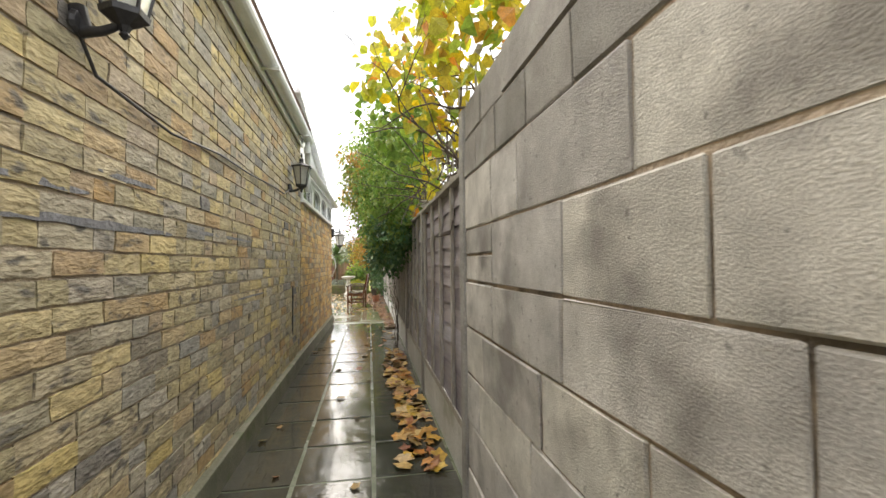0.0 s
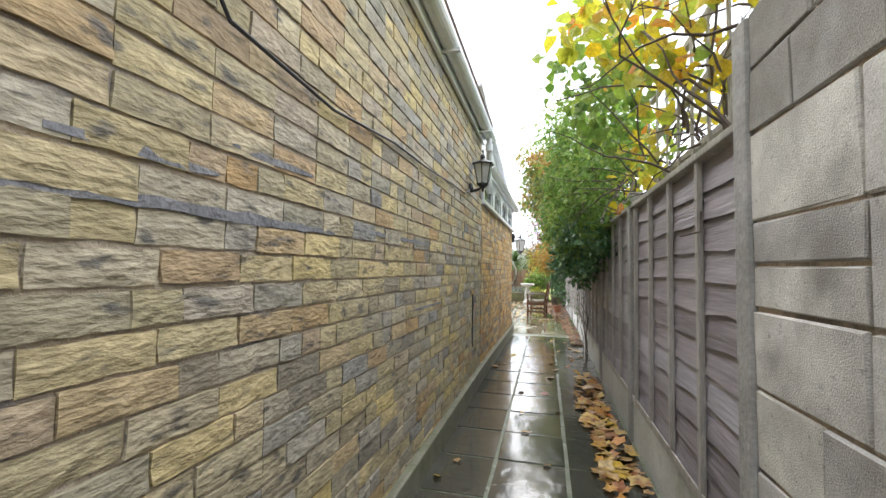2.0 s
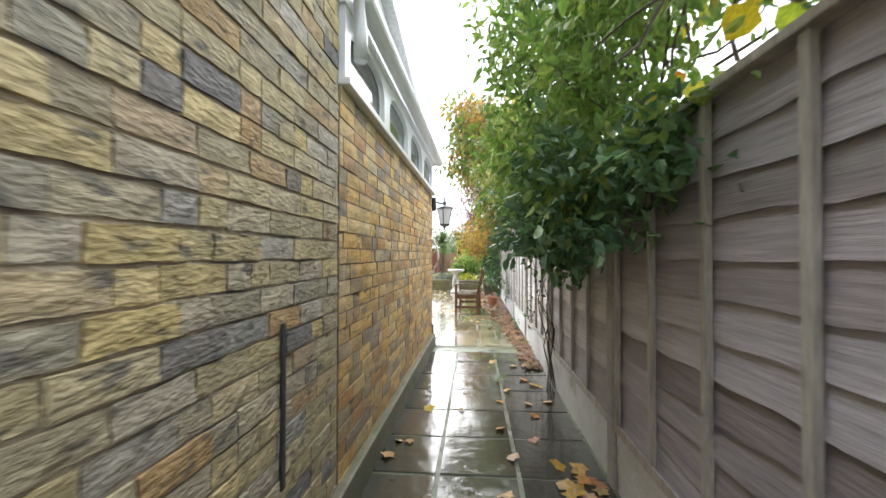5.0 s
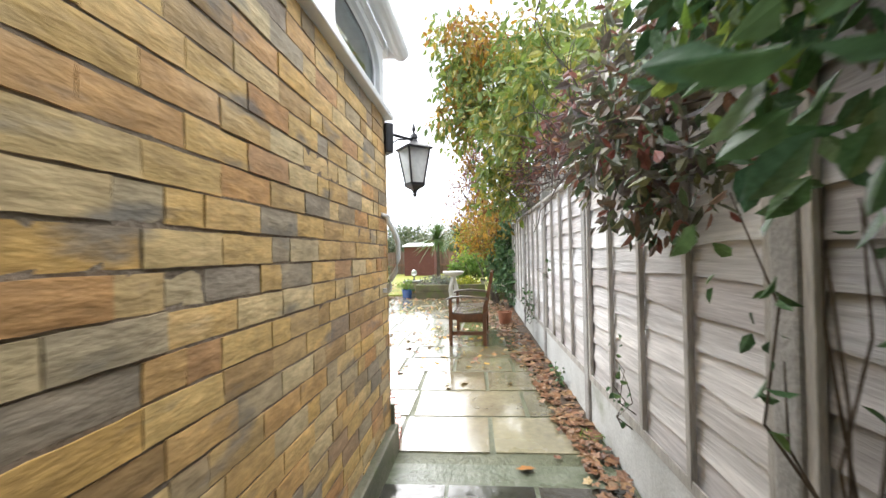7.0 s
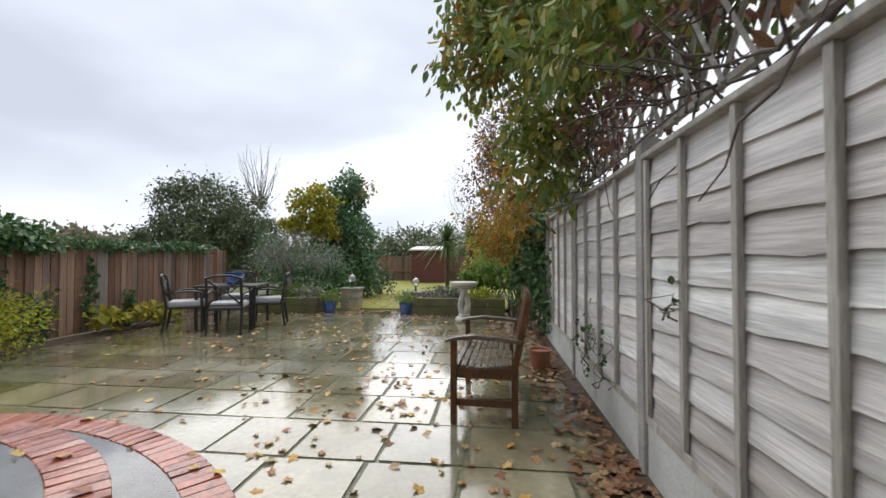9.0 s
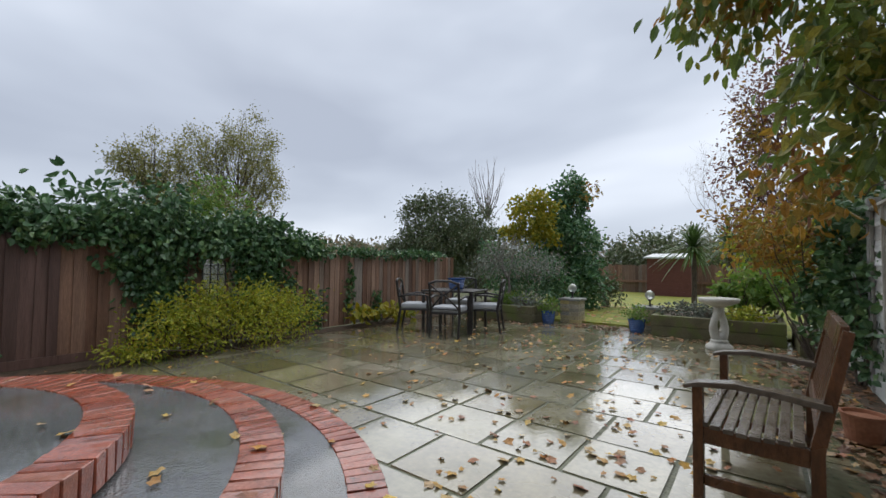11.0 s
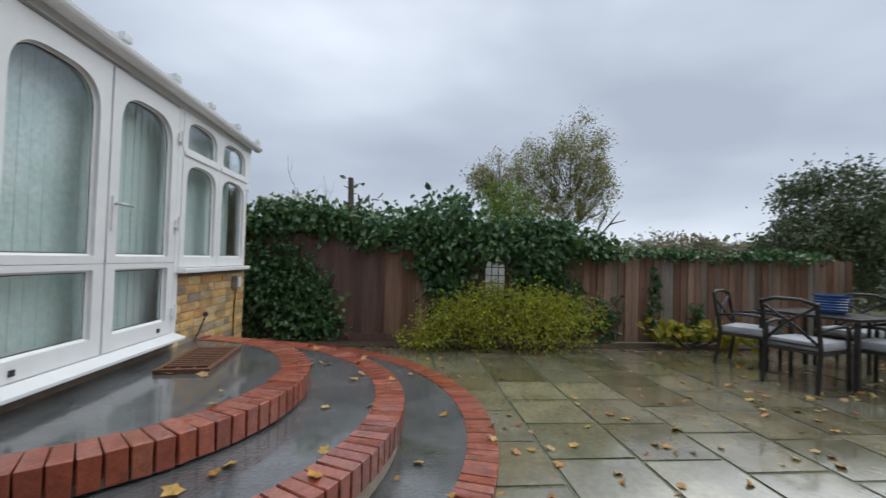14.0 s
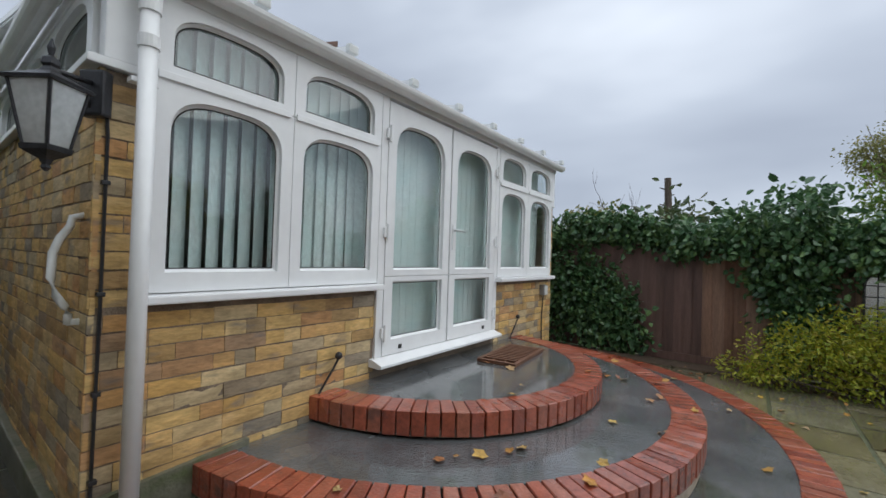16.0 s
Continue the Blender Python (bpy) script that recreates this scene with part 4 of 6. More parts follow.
# ---- passage fence: bays of lapped boards ----
def fence_bay(y0, y1, top, board, group, seed, name):
    """One bay: concrete post and gravel board, lapped boards, battens and capping."""
    rng = random.Random(seed)
    e = thing("lap_fence", name, "fence", group)
    part("gravel_board", Geo().box((FENCE - 0.012, y0 + 0.052, -0.07), (FENCE + 0.038, y1 - 0.052, 0.31)), M_gravel_board, e, bevel=0.008)
    z, step = 0.318, 0.128
    while z < top - 0.06:
        zz = min(z + step + 0.03, top - 0.03)
        loop = []
        n = 9
        low = [z + rng.uniform(-0.012, 0.012) for _ in range(n + 1)]
        for i in range(n + 1):
            loop.append((0, y0 + 0.05 + (y1 - y0 - 0.10) * i / n, low[i]))
        g = Geo()
        a = [(FENCE + 0.000 + 0.002 * rng.random(), p[1], p[2]) for p in loop]
        b = [(FENCE + 0.020, p[1], zz) for p in loop]
        c = [(p[0] + 0.012, p[1], p[2]) for p in a]
        d = [(p[0] + 0.008, p[1], p[2]) for p in b]
        m = n + 1
        g.add(a + b + c + d, [(i, m + i, m + i + 1, i + 1) for i in range(n)] + [(2 * m + i + 1, 3 * m + i + 1, 3 * m + i, 2 * m + i) for i in range(n)] + [(i + 1, 2 * m + i + 1, 2 * m + i, i) for i in range(n)])
        part("lap_board", g, board, e)
        z += step
    for i in range(5):
        y = y0 + 0.05 + (y1 - y0 - 0.135 - (0.10 if y0 < 3 else 0)) * i / 4
        part("batten", Geo().box((FENCE - 0.022, y, 0.316), (FENCE + 0.002, y + 0.035, top - 0.032), None), M_batten, e, bevel=0.004)
    part("capping", Geo().box((FENCE - 0.035, y0 + 0.05, top - 0.03), (FENCE + 0.05, y1 - 0.05, top)), M_batten, e, bevel=0.006)
    part("bottom_rail", Geo().box((FENCE - 0.020, y0 + 0.052, 0.3), (FENCE - 0.0125, y1 - 0.052, 0.345)), M_batten, e)


bays = [2.37, 4.33, 6.14, 8.02, 9.93, 11.73, 13.66, 15.60, 17.5]
for i, (a, b) in enumerate(zip(bays[:-1], bays[1:])):
    top = 1.755 + 0.004 * i
    dark = i < 2
    fence_bay(a, b, top, M_dark_fence if dark else M_mid_fence if i == 2 else M_pale_fence, "passage fence", 40 + i, "dark weathered lap board fence panel on a concrete gravel board" if dark else "mid-grey lap board fence panel with shade and dirt painted in under the shrubs" if i == 2 else "bleached grey lap board fence panel on a concrete gravel board")
    if i:
        p = thing("fence_post", "weathered grey concrete fence post", "fence post", "fence posts", at=(FENCE, a, 0))
        part("post", Geo().box((-0.032, -0.048, -0.07), (0.07, 0.048, top + 0.10)), M_post, p, bevel=0.012)


# trellis standing on top of the fence, behind its face
def trellis(y0, y1, z0, z1, diagonal):
    e = thing("trellis", "grey weathered wooden trellis above the fence", "trellis", "trellises")
    x = FENCE + 0.075
    part("rail", Geo().box((x, y0, z0), (x + 0.03, y1, z0 + 0.03)), M_batten, e)
    part("rail", Geo().box((x, y0, z1), (x + 0.03, y1, z1 + 0.03)), M_batten, e)
    n = int((y1 - y0) / 0.20)
    for i in range(n + 1):
        y = y0 + 0.02 + (y1 - y0 - 0.04) * i / n
        if diagonal:
            part("slat", Geo().tube([(x - 0.01, y - 0.16, z0), (x - 0.01, y + 0.16, z1)], 0.014, 4), M_batten, e)
            part("slat", Geo().tube([(x + 0.035, y + 0.16, z0), (x + 0.035, y - 0.16, z1)], 0.014, 4), M_batten, e)
        else:
            part("slat", Geo().box((x - 0.012, y - 0.012, z0 - 0.3), (x - 0.002, y + 0.012, z1)), M_batten, e)
    if not diagonal:
        part("rail", Geo().box((x, y0, (z0 + z1) / 2), (x + 0.03, y1, (z0 + z1) / 2 + 0.03)), M_batten, e)


trellis(2.5, 4.1, 1.86, 2.45, False)
trellis(9.9, 11.65, 1.90, 2.42, True)
trellis(11.8, 13.65, 1.92, 2.44, True)
trellis(13.8, 15.5, 1.95, 2.46, True)


# ---- far side fence ----
def feather_fence(y0, y1, top, mat, label, seed, width=0.115):
    rng = random.Random(seed)
    e = thing("boundary_fence", label, "fence", "boundary fence")
    y = y0
    shapes = [Geo().box((0, 0, 0), (0.018, width + 0.012, 1)).mesh("board", mat) for _ in range(1)]
    while y < y1 - 0.02:
        b = new("board", shapes[0])
        b.parent = e
        b.matrix_local = pose(LEFT + rng.uniform(-0.006, 0.006), y, 0.03, rng.uniform(-0.4, 0.4), 0, 5) @ Matrix.Diagonal((1, 1, top(y) - 0.03 + rng.uniform(-0.02, 0.02), 1))
        y += width
    for z in (0.35, 0.95):
        part("rail", Geo().box((LEFT - 0.06, y0, z), (LEFT - 0.012, y1, z + 0.07)), M_feather, e)


feather_fence(7.4, 10.35, lambda y: 1.55, M_gate, "dark weathered board fence half hidden in ivy", 3)
feather_fence(10.36, 11.02, lambda y: 1.50, M_gate, "dark brown boarded gate leaf in the fence", 4)
feather_fence(11.03, 11.75, lambda y: 1.52, M_feather, "greyed board panel patched with lichen", 5)
feather_fence(11.76, 18.6, lambda y: 1.36 + 0.006 * (y - 12), M_feather, "reddish brown feather-edge board fence", 6)
part("base_board", Geo().box((LEFT - 0.005, 10.3, 0.02), (LEFT + 0.03, 11.75, 0.12)), M_gate, tagged(new("gate_base_board"), "dark timber board along the foot of the gate", "board"))
fence_back = thing("back_fence", "grey brown board fence closing the garden", "fence")
rng = random.Random(8)
bd = Geo().box((0, 0, 0), (0.145, 0.02, 1)).mesh("board", M_feather)
for i in range(64):
    b = new("board", bd)
    b.parent = fence_back
    b.matrix_local = pose(-7.6 + i * 0.15, 31 + rng.uniform(-0.01, 0.01), 0) @ Matrix.Diagonal((1, 1, 1.30 + rng.uniform(-0.03, 0.03), 1))
part("rail", Geo().box((-7.6, 30.9, 0.5), (2, 30.98, 0.6)), M_feather, fence_back)

structure("lawn", Geo().box((-7.5, 18.76, -0.08), (2.4, 31, 0.03)), M_lawn, "yellow-green lawn strewn with fallen leaves", "lawn")
structure("flower_bed_left", Geo().box((LEFT + 0.0, 8.6, -0.075), (-6.35, 18.0, 0.015)), M_soil, "dark soil strip along the far fence", "soil")
structure("flower_bed_fence", Geo().box((0.28, 9.7, -0.075), (0.44, 17.6, 0.012)), M_soil, "narrow strip of leaf litter along the fence", "soil")


# ---- garden bench by the fence ----
def garden_bench(at):
    """A two-seat slatted hardwood bench; its front looks along local -x, its length runs along y."""
    t = thing("garden_bench", "wet dark hardwood two-seat garden bench with slatted seat and back", "bench", at=at)
    L = 1.06
    for y in (0.0, L - 0.06):
        part("leg", Geo().box((-0.03, y, 0.0), (0.03, y + 0.06, 0.60)), M_teak, t, bevel=0.005)
        loop = [(0.56, y, 0), (0.625, y, 0), (0.625, y, 0.40), (0.76, y, 0.92), (0.71, y, 0.93), (0.56, y, 0.42)]
        part("leg", Geo().prism(loop, (0, 0.06, 0)), M_teak, t, bevel=0.004)
        part("stretcher", Geo().box((0.032, y + 0.015, 0.13), (0.56, y + 0.045, 0.18)), M_teak, t, bevel=0.004)
        part("seat_rail", Geo().box((0.032, y + 0.012, 0.33), (0.56, y + 0.05, 0.41)), M_teak, t, bevel=0.004)
        arm = [(-0.08, 0.605), (0.0, 0.625), (0.2, 0.645), (0.42, 0.635), (0.66, 0.615), (0.66, 0.585), (0.42, 0.605), (0.2, 0.615), (0.0, 0.6), (-0.075, 0.585)]
        part("armrest", Geo().prism([(a, y - 0.012, b) for a, b in arm], (0, 0.084, 0)), M_teak_grey, t, bevel=0.006)
    for i in range(8):
        x = 0.0 + i * 0.069
        dip = 0.018 * math.sin(math.pi * i / 7)
        part("seat_slat", Geo().box((x, 0.005, 0.413 - dip), (x + 0.056, L - 0.005, 0.435 - dip)), M_teak_grey, t, bevel=0.004)
    part("front_rail", Geo().box((-0.005, 0.062, 0.33), (0.025, L - 0.062, 0.408)), M_teak, t, bevel=0.004)
    part("top_rail", Geo().prism([(0.68, 0.06, 0.84), (0.72, 0.06, 0.84), (0.745, 0.06, 0.94), (0.705, 0.06, 0.94)], (0, L - 0.12, 0)), M_teak, t, bevel=0.004)
    part("low_rail", Geo().prism([(0.58, 0.06, 0.46), (0.62, 0.06, 0.46), (0.635, 0.06, 0.52), (0.595, 0.06, 0.52)], (0, L - 0.12, 0)), M_teak, t, bevel=0.004)
    for i in range(11):
        y = 0.085 + i * 0.083
        part("back_slat", Geo().prism([(0.605, y, 0.52), (0.622, y, 0.52), (0.715, y, 0.84), (0.698, y, 0.84)], (0, 0.05, 0)), M_teak, t, bevel=0.003)
    return t


garden_bench(pose(-0.68, 12.29, 0, 0, 0, -3) @ Matrix.Diagonal((0.74, 1, 1, 1)))


# ---- bird bath ----
bb = thing("bird_bath", "cream cast stone bird bath with a twisted pierced stem", "bird bath", at=(-0.90, 17.2, 0))
part("base", Geo().lathe([(0.16, 0), (0.175, 0.02), (0.17, 0.06), (0.13, 0.09), (0.11, 0.115), (0.12, 0.13), (0.09, 0.15)], seg=24), M_stone, bb, smooth=True)
for s in (0, 180):
    pts = [(0.075 * math.sin(math.pi * k / 8) * math.cos(math.radians(s) + k * 0.22) + 0.012 * math.cos(math.radians(s)), 0.075 * math.sin(math.pi * k / 8) * math.sin(math.radians(s) + k * 0.22), 0.13 + 0.50 * k / 8) for k in range(9)]
    part("stem_strand", Geo().tube(pts, [0.075, 0.07, 0.06, 0.055, 0.05, 0.048, 0.05, 0.055, 0.06], 12), M_stone, bb, smooth=True)
part("bowl", Geo().lathe([(0.05, 0.60), (0.09, 0.63), (0.16, 0.65), (0.25, 0.69), (0.262, 0.72), (0.262, 0.745), (0.245, 0.75), (0.22, 0.725), (0.05, 0.70)], seg=28), M_stone, bb, smooth=True)


# ---- metal dining set ----
def patio_chair(at, label):
    """A metal armchair with a crossed back and a seat cushion; it looks along local +y."""
    t = thing("patio_chair", label, "chair", "patio dining set", at=at)
    for s in (-1, 1):
        part("front_leg", Geo().tube([(s * 0.26, 0.24, 0.0), (s * 0.26, 0.24, 0.40), (s * 0.26, 0.23, 0.64)], 0.021, 8), M_grey_metal, t)
        part("back_leg", Geo().tube([(s * 0.25, -0.31, 0.0), (s * 0.25, -0.25, 0.40), (s * 0.25, -0.33, 0.90)], 0.022, 8), M_grey_metal, t)
        part("armrest", Geo().tube([(s * 0.26, -0.29, 0.62), (s * 0.28, -0.05, 0.66), (s * 0.27, 0.16, 0.655), (s * 0.26, 0.27, 0.62)], [0.013, 0.018, 0.018, 0.013], 8), M_grey_metal, t, smooth=True)
        part("back_cross", Geo().tube([(-s * 0.24, -0.265, 0.47), (-s * 0.05, -0.31, 0.66), (s * 0.10, -0.325, 0.76), (s * 0.24, -0.33, 0.86)], 0.015, 6), M_grey_metal, t, smooth=True)
    part("top_rail", Geo().tube([(-0.25, -0.33, 0.88), (-0.12, -0.345, 0.925), (0.12, -0.345, 0.925), (0.25, -0.33, 0.88)], 0.020, 8), M_grey_metal, t, smooth=True)
    part("lower_rail", Geo().tube([(-0.25, -0.262, 0.46), (0.25, -0.262, 0.46)], 0.012, 6), M_grey_metal, t)
    part("back_ring", Geo().tube([(0.06 * math.cos(a * 0.7854), -0.32, 0.69 + 0.06 * math.sin(a * 0.7854)) for a in range(9)], 0.008, 6), M_grey_metal, t, smooth=True)
    part("seat_frame", Geo().box((-0.265, -0.26, 0.375), (0.265, 0.26, 0.405)), M_grey_metal, t, bevel=0.008)
    c = part("cushion", Geo().box((-0.25, -0.24, 0.407), (0.25, 0.27, 0.50)), M_cushion, t, "pale grey padded seat cushion", bevel=0.032)
    part("piping", Geo().tube([(-0.25, 0.272, 0.455), (0.25, 0.272, 0.455)], 0.006, 6), M_cushion, c)
    return t


TX, TY = -4.95, 16.25
patio_chair(pose(-4.62, 15.62, 0, 0, 0, 18), "dark metal patio chair with crossed back and pale grey cushion")
patio_chair(pose(-5.45, 15.72, 0, 0, 0, -58), "dark metal patio chair with pale grey cushion turned to the table")
patio_chair(pose(-4.42, 16.45, 0, 0, 0, 112), "dark metal patio chair with pale grey cushion beside the flower bed")
patio_chair(pose(-5.35, 17.0, 0, 0, 0, 200), "dark metal patio chair pushed under the table")
tb = thing("patio_table", "dark metal slatted patio table", "table", "patio dining set", at=pose(TX, TY, 0, 0, 0, 15))
part("tabletop_frame", Geo().box((-0.50, -0.46, 0.705), (0.50, -0.42, 0.735)).box((-0.50, 0.42, 0.705), (0.50, 0.46, 0.735)).box((-0.50, -0.419, 0.705), (-0.46, 0.419, 0.735)).box((0.46, -0.419, 0.705), (0.50, 0.419, 0.735)), M_grey_metal, tb)
for i in range(11):
    part("table_slat", Geo().box((-0.45 + i * 0.083, -0.419, 0.712), (-0.382 + i * 0.083, 0.419, 0.730)), M_grey_metal, tb)
for sx in (-1, 1):
    for sy in (-1, 1):
        part("leg", Geo().box((sx * 0.46 - 0.022, sy * 0.42 - 0.022, 0), (sx * 0.46 + 0.022, sy * 0.42 + 0.022, 0.70)), M_grey_metal, tb, bevel=0.005)


def pot(at, h, r, label, name="plant_pot", plant=None, mat=None, ribs=True):
    t = thing(name, label, "pot", "pots", at=at)
    prof = [(r * 0.72, 0), (r * 0.78, 0.01)]
    if ribs:
        for k in range(5):
            z = h * (0.15 + 0.15 * k)
            prof += [(r * (0.82 + 0.03 * k), z), (r * (0.87 + 0.03 * k), z + h * 0.05), (r * (0.83 + 0.03 * k), z + h * 0.1)]
    prof += [(r * 1.0, h * 0.92), (r * 1.06, h * 0.94), (r * 1.06, h), (r * 0.94, h), (r * 0.9, h * 0.88), (0.01, h * 0.86)]
    part("pot", Geo().lathe(prof, seg=24), mat or M_blue, t, smooth=False)
    if plant:
        part("plant", leaf_geo(plant[1], [(0, 0, h + plant[0] * 0.5, plant[0] * 1.1, plant[0] * 1.1, plant[0] * 0.7)], 0.06, int(h * 1000 + at[0] * 77) % 997, 0.1), L_bamboo, t, "small leafy plant")
    return t


pot((TX - 0.05, TY + 0.1, 0.735), 0.21, 0.17, "ribbed glazed blue pot standing on the patio table")
pot((-3.98, 18.28, 0), 0.24, 0.15, "glazed blue pot with a low green plant by the brick pier", plant=(0.22, 260))
pot((-2.22, 18.16, 0), 0.24, 0.15, "glazed blue pot with a low green plant by the stone pier", plant=(0.22, 260))
pot((0.13, 13.95, 0), 0.20, 0.12, "small terracotta pot among fallen leaves by the fence", mat=M_terra, ribs=False)


def pier(at, w, h, label, mat):
    t = thing("garden_pier", label, "pier", "garden piers", at=at)
    k = int(h / 0.078)
    for i in range(k):
        for j in range(2):
            o = (0 if i % 2 else 0.0)
            a = (-w / 2 + j * w / 2, -w / 2, i * 0.078)
            part("brick", Geo().box((a[0] + 0.003, a[1], a[2] + 0.004), (a[0] + w / 2 - 0.003, a[1] + w, a[2] + 0.074)), mat, t, bevel=0.004)
    part("core", Geo().box((-w / 2 + 0.012, -w / 2 + 0.012, 0), (w / 2 - 0.012, w / 2 - 0.012, k * 0.078)), M_mortar, t)
    part("coping", Geo().box((-w / 2 - 0.03, -w / 2 - 0.03, k * 0.078), (w / 2 + 0.03, w / 2 + 0.03, k * 0.078 + 0.045)), M_concrete, t, bevel=0.008)
    return k * 0.078 + 0.045


def globe_lamp(at):
    t = thing("globe_lamp", "small clear globe garden lamp on a black foot", "garden lamp", "globe lamps", at=at)
    part("foot", Geo().lathe([(0.05, 0), (0.05, 0.01), (0.02, 0.03), (0.017, 0.10), (0.045, 0.12), (0.045, 0.135)], seg=14), M_black, t)
    gl = part("globe", Geo().lathe([(0.045, 0.136), (0.075, 0.16), (0.09, 0.20), (0.08, 0.25), (0.05, 0.285), (0.01, 0.298)], seg=18), M_lamp_glass, t, smooth=True)
    part("cap", Geo().lathe([(0.05, 0.286), (0.02, 0.305), (0.004, 0.31)], seg=12), M_chrome, t)


h = pier((-3.62, 18.72, 0), 0.40, 0.50, "square brick pier with a stone coping by the lawn", M_old_brick)
globe_lamp((-3.62, 18.72, h))
h = pier((-2.15, 18.80, 0), 0.44, 0.40, "low square stone-topped pier by the lawn", M_old_brick)
globe_lamp((-2.12, 18.80, h))


def raised_bed(x0, x1, y0, y1, h, label, seed):
    t = thing("raised_bed", label, "raised bed", "raised beds")
    for i in range(2):
        z = h * i / 2
        part("sleeper", Geo().box((x0, y0, z + 0.002), (x1, y0 + 0.12, z + h / 2 - 0.003)), M_sleeper, t, bevel=0.012)
        part("sleeper", Geo().box((x0, y0 + 0.121, z + 0.002), (x0 + 0.10, y1, z + h / 2 - 0.003)), M_sleeper, t, bevel=0.012)
        part("sleeper", Geo().box((x1 - 0.10, y0 + 0.121, z + 0.002), (x1, y1, z + h / 2 - 0.003)), M_sleeper, t, bevel=0.012)
    part("soil", Geo().box((x0 + 0.101, y0 + 0.121, 0), (x1 - 0.101, y1, h - 0.05)), M_soil, t)


raised_bed(-5.85, -4.20, 17.95, 19.4, 0.34, "mossy sleeper raised bed full of low plants", 1)
raised_bed(-1.95, -0.10, 17.95, 19.6, 0.36, "mossy sleeper raised bed with trailing plants", 2)
raised_bed(0.0, 0.95, 17.35, 19.0, 0.30, "mossy sleeper raised bed under the climbers", 3)

# stone bird ornament, one plain shape
orn = Geo().lathe([(0.02, -0.20), (0.07, -0.12), (0.10, 0.0), (0.085, 0.12), (0.035, 0.22)], seg=14)
orn.v = [(v[2] * 1.1, v[1], v[0] * 0.9) for v in orn.v]
orn.tube([(0.18, 0, 0.03), (0.25, 0, 0.12), (0.24, 0, 0.22), (0.27, 0, 0.26), (0.34, 0, 0.24)], [0.05, 0.035, 0.028, 0.034, 0.008], 10)
ob = tagged(part("bird_ornament", orn, M_stone, None, smooth=True), "pale stone bird ornament resting on a raised bed", "ornament")
ob.matrix_world = pose(0.32, 17.62, 0.37, 0, 0, 15)

# arched garden mirror on the ivy fence
gm = thing("garden_mirror", "arched mirror window with dark lead bars hung among ivy", "mirror", at=(LEFT + 0.10, 12.66, 0.66))
loop = [(0, -0.155, 0), (0, 0.155, 0), (0, 0.155, 0.48)] + [(0, 0.155 * math.cos(math.pi * i / 10), 0.48 + 0.14 * math.sin(math.pi * i / 10)) for i in range(1, 10)] + [(0, -0.155, 0.48)]
part("pane", Geo().prism(loop, (0.012, 0, 0)), M_mirror, gm)
for y in (-0.052, 0.052):
    part("bar", Geo().box((0.013, y - 0.005, 0), (0.022, y + 0.005, 0.60)), M_lead, gm)
for z in (0.12, 0.24, 0.36, 0.48):
    part("bar", Geo().box((0.013, -0.155, z - 0.005), (0.0215, 0.155, z + 0.005)), M_lead, gm)
part("frame", Geo().tube([(0.01, p[1], p[2]) for p in loop] + [(0.01, -0.155, 0)], 0.014, 6), M_lead, gm)
part("bracket", Geo().box((-0.10, -0.02, 0.25), (-0.001, 0.02, 0.29)), M_lead, gm)

# shed and far buildings
shed = thing("garden_shed", "red-brown boarded shed with a pale sheet roof", "shed", at=(-3.35, 29.0, 0.03) )
for i in range(9):
    part("board", Geo().box((-0.8, -0.02 + 0.004 * (i % 2), i * 0.17), (0.8, 0.02, i * 0.17 + 0.165)), M_shed, shed)
part("body", Geo().box((-0.8, 0.021, 0), (0.8, 1.6, 1.53)), M_shed, shed)
part("roof", Geo().prism([(-0.9, -0.2, 1.60), (-0.9, 1.9, 1.80), (-0.9, 1.9, 1.74), (-0.9, -0.2, 1.54)], (1.8, 0, 0)), M_felt, shed)

# ---- greenery over the passage ----
tree("grape_vine", "yellow autumn grape vine spilling over the block wall", (0.62, 2.75, 1.2), 1.7, 0.016, 11,
     [(-0.15, -0.6, 1.25, 0.42, 0.7, 0.33), (-0.40, 0.2, 1.2, 0.38, 0.45, 0.33), (0.05, -0.4, 1.70, 0.6, 0.9, 0.42), (-0.42, 0.9, 1.75, 0.35, 0.5, 0.38), (0.15, -1.3, 1.0, 0.35, 0.5, 0.28)], 1000, 0.088, L_vine, M_twig, 4, "vine", 0.5, slim=0.95, clumps=7,
     extra=((500, [(-0.45, 1.0, 1.3, 0.35, 0.5, 0.4), (-0.2, 1.7, 1.3, 0.3, 0.5, 0.3)], 0.07, L_bamboo, "green leaves"),))
vine_r = random.Random(21)
tang = thing("bare_vine_tangle", "tangle of bare brown vine stems on the trellis", "vine", at=(0.52, 3.2, 1.8))
g = Geo()
for i in range(85):
    y = vine_r.uniform(-1.0, 3.2)
    p = Vector((vine_r.uniform(-0.08, 0.15), y, vine_r.uniform(-0.02, 0.3)))
    d = Vector((vine_r.gauss(-0.1, 0.3), vine_r.gauss(0, 0.8), vine_r.gauss(0.35, 0.4))).normalized()
    pts = [p]
    for k in range(6):
        d = (d + Vector((vine_r.gauss(0, 0.3), vine_r.gauss(0, 0.3), vine_r.gauss(0, 0.3)))).normalized()
        pts.append(pts[-1] + d * 0.12)
    g.tube(pts, [0.008 - 0.0009 * k for k in range(7)], 4)
part("branchwork", g, M_twig, tang)
part("foliage", leaf_geo(160, [(0.0, 1.0, 0.35, 0.2, 1.8, 0.4)], 0.10, 77, 0.4, slim=0.9), L_vine, tang)
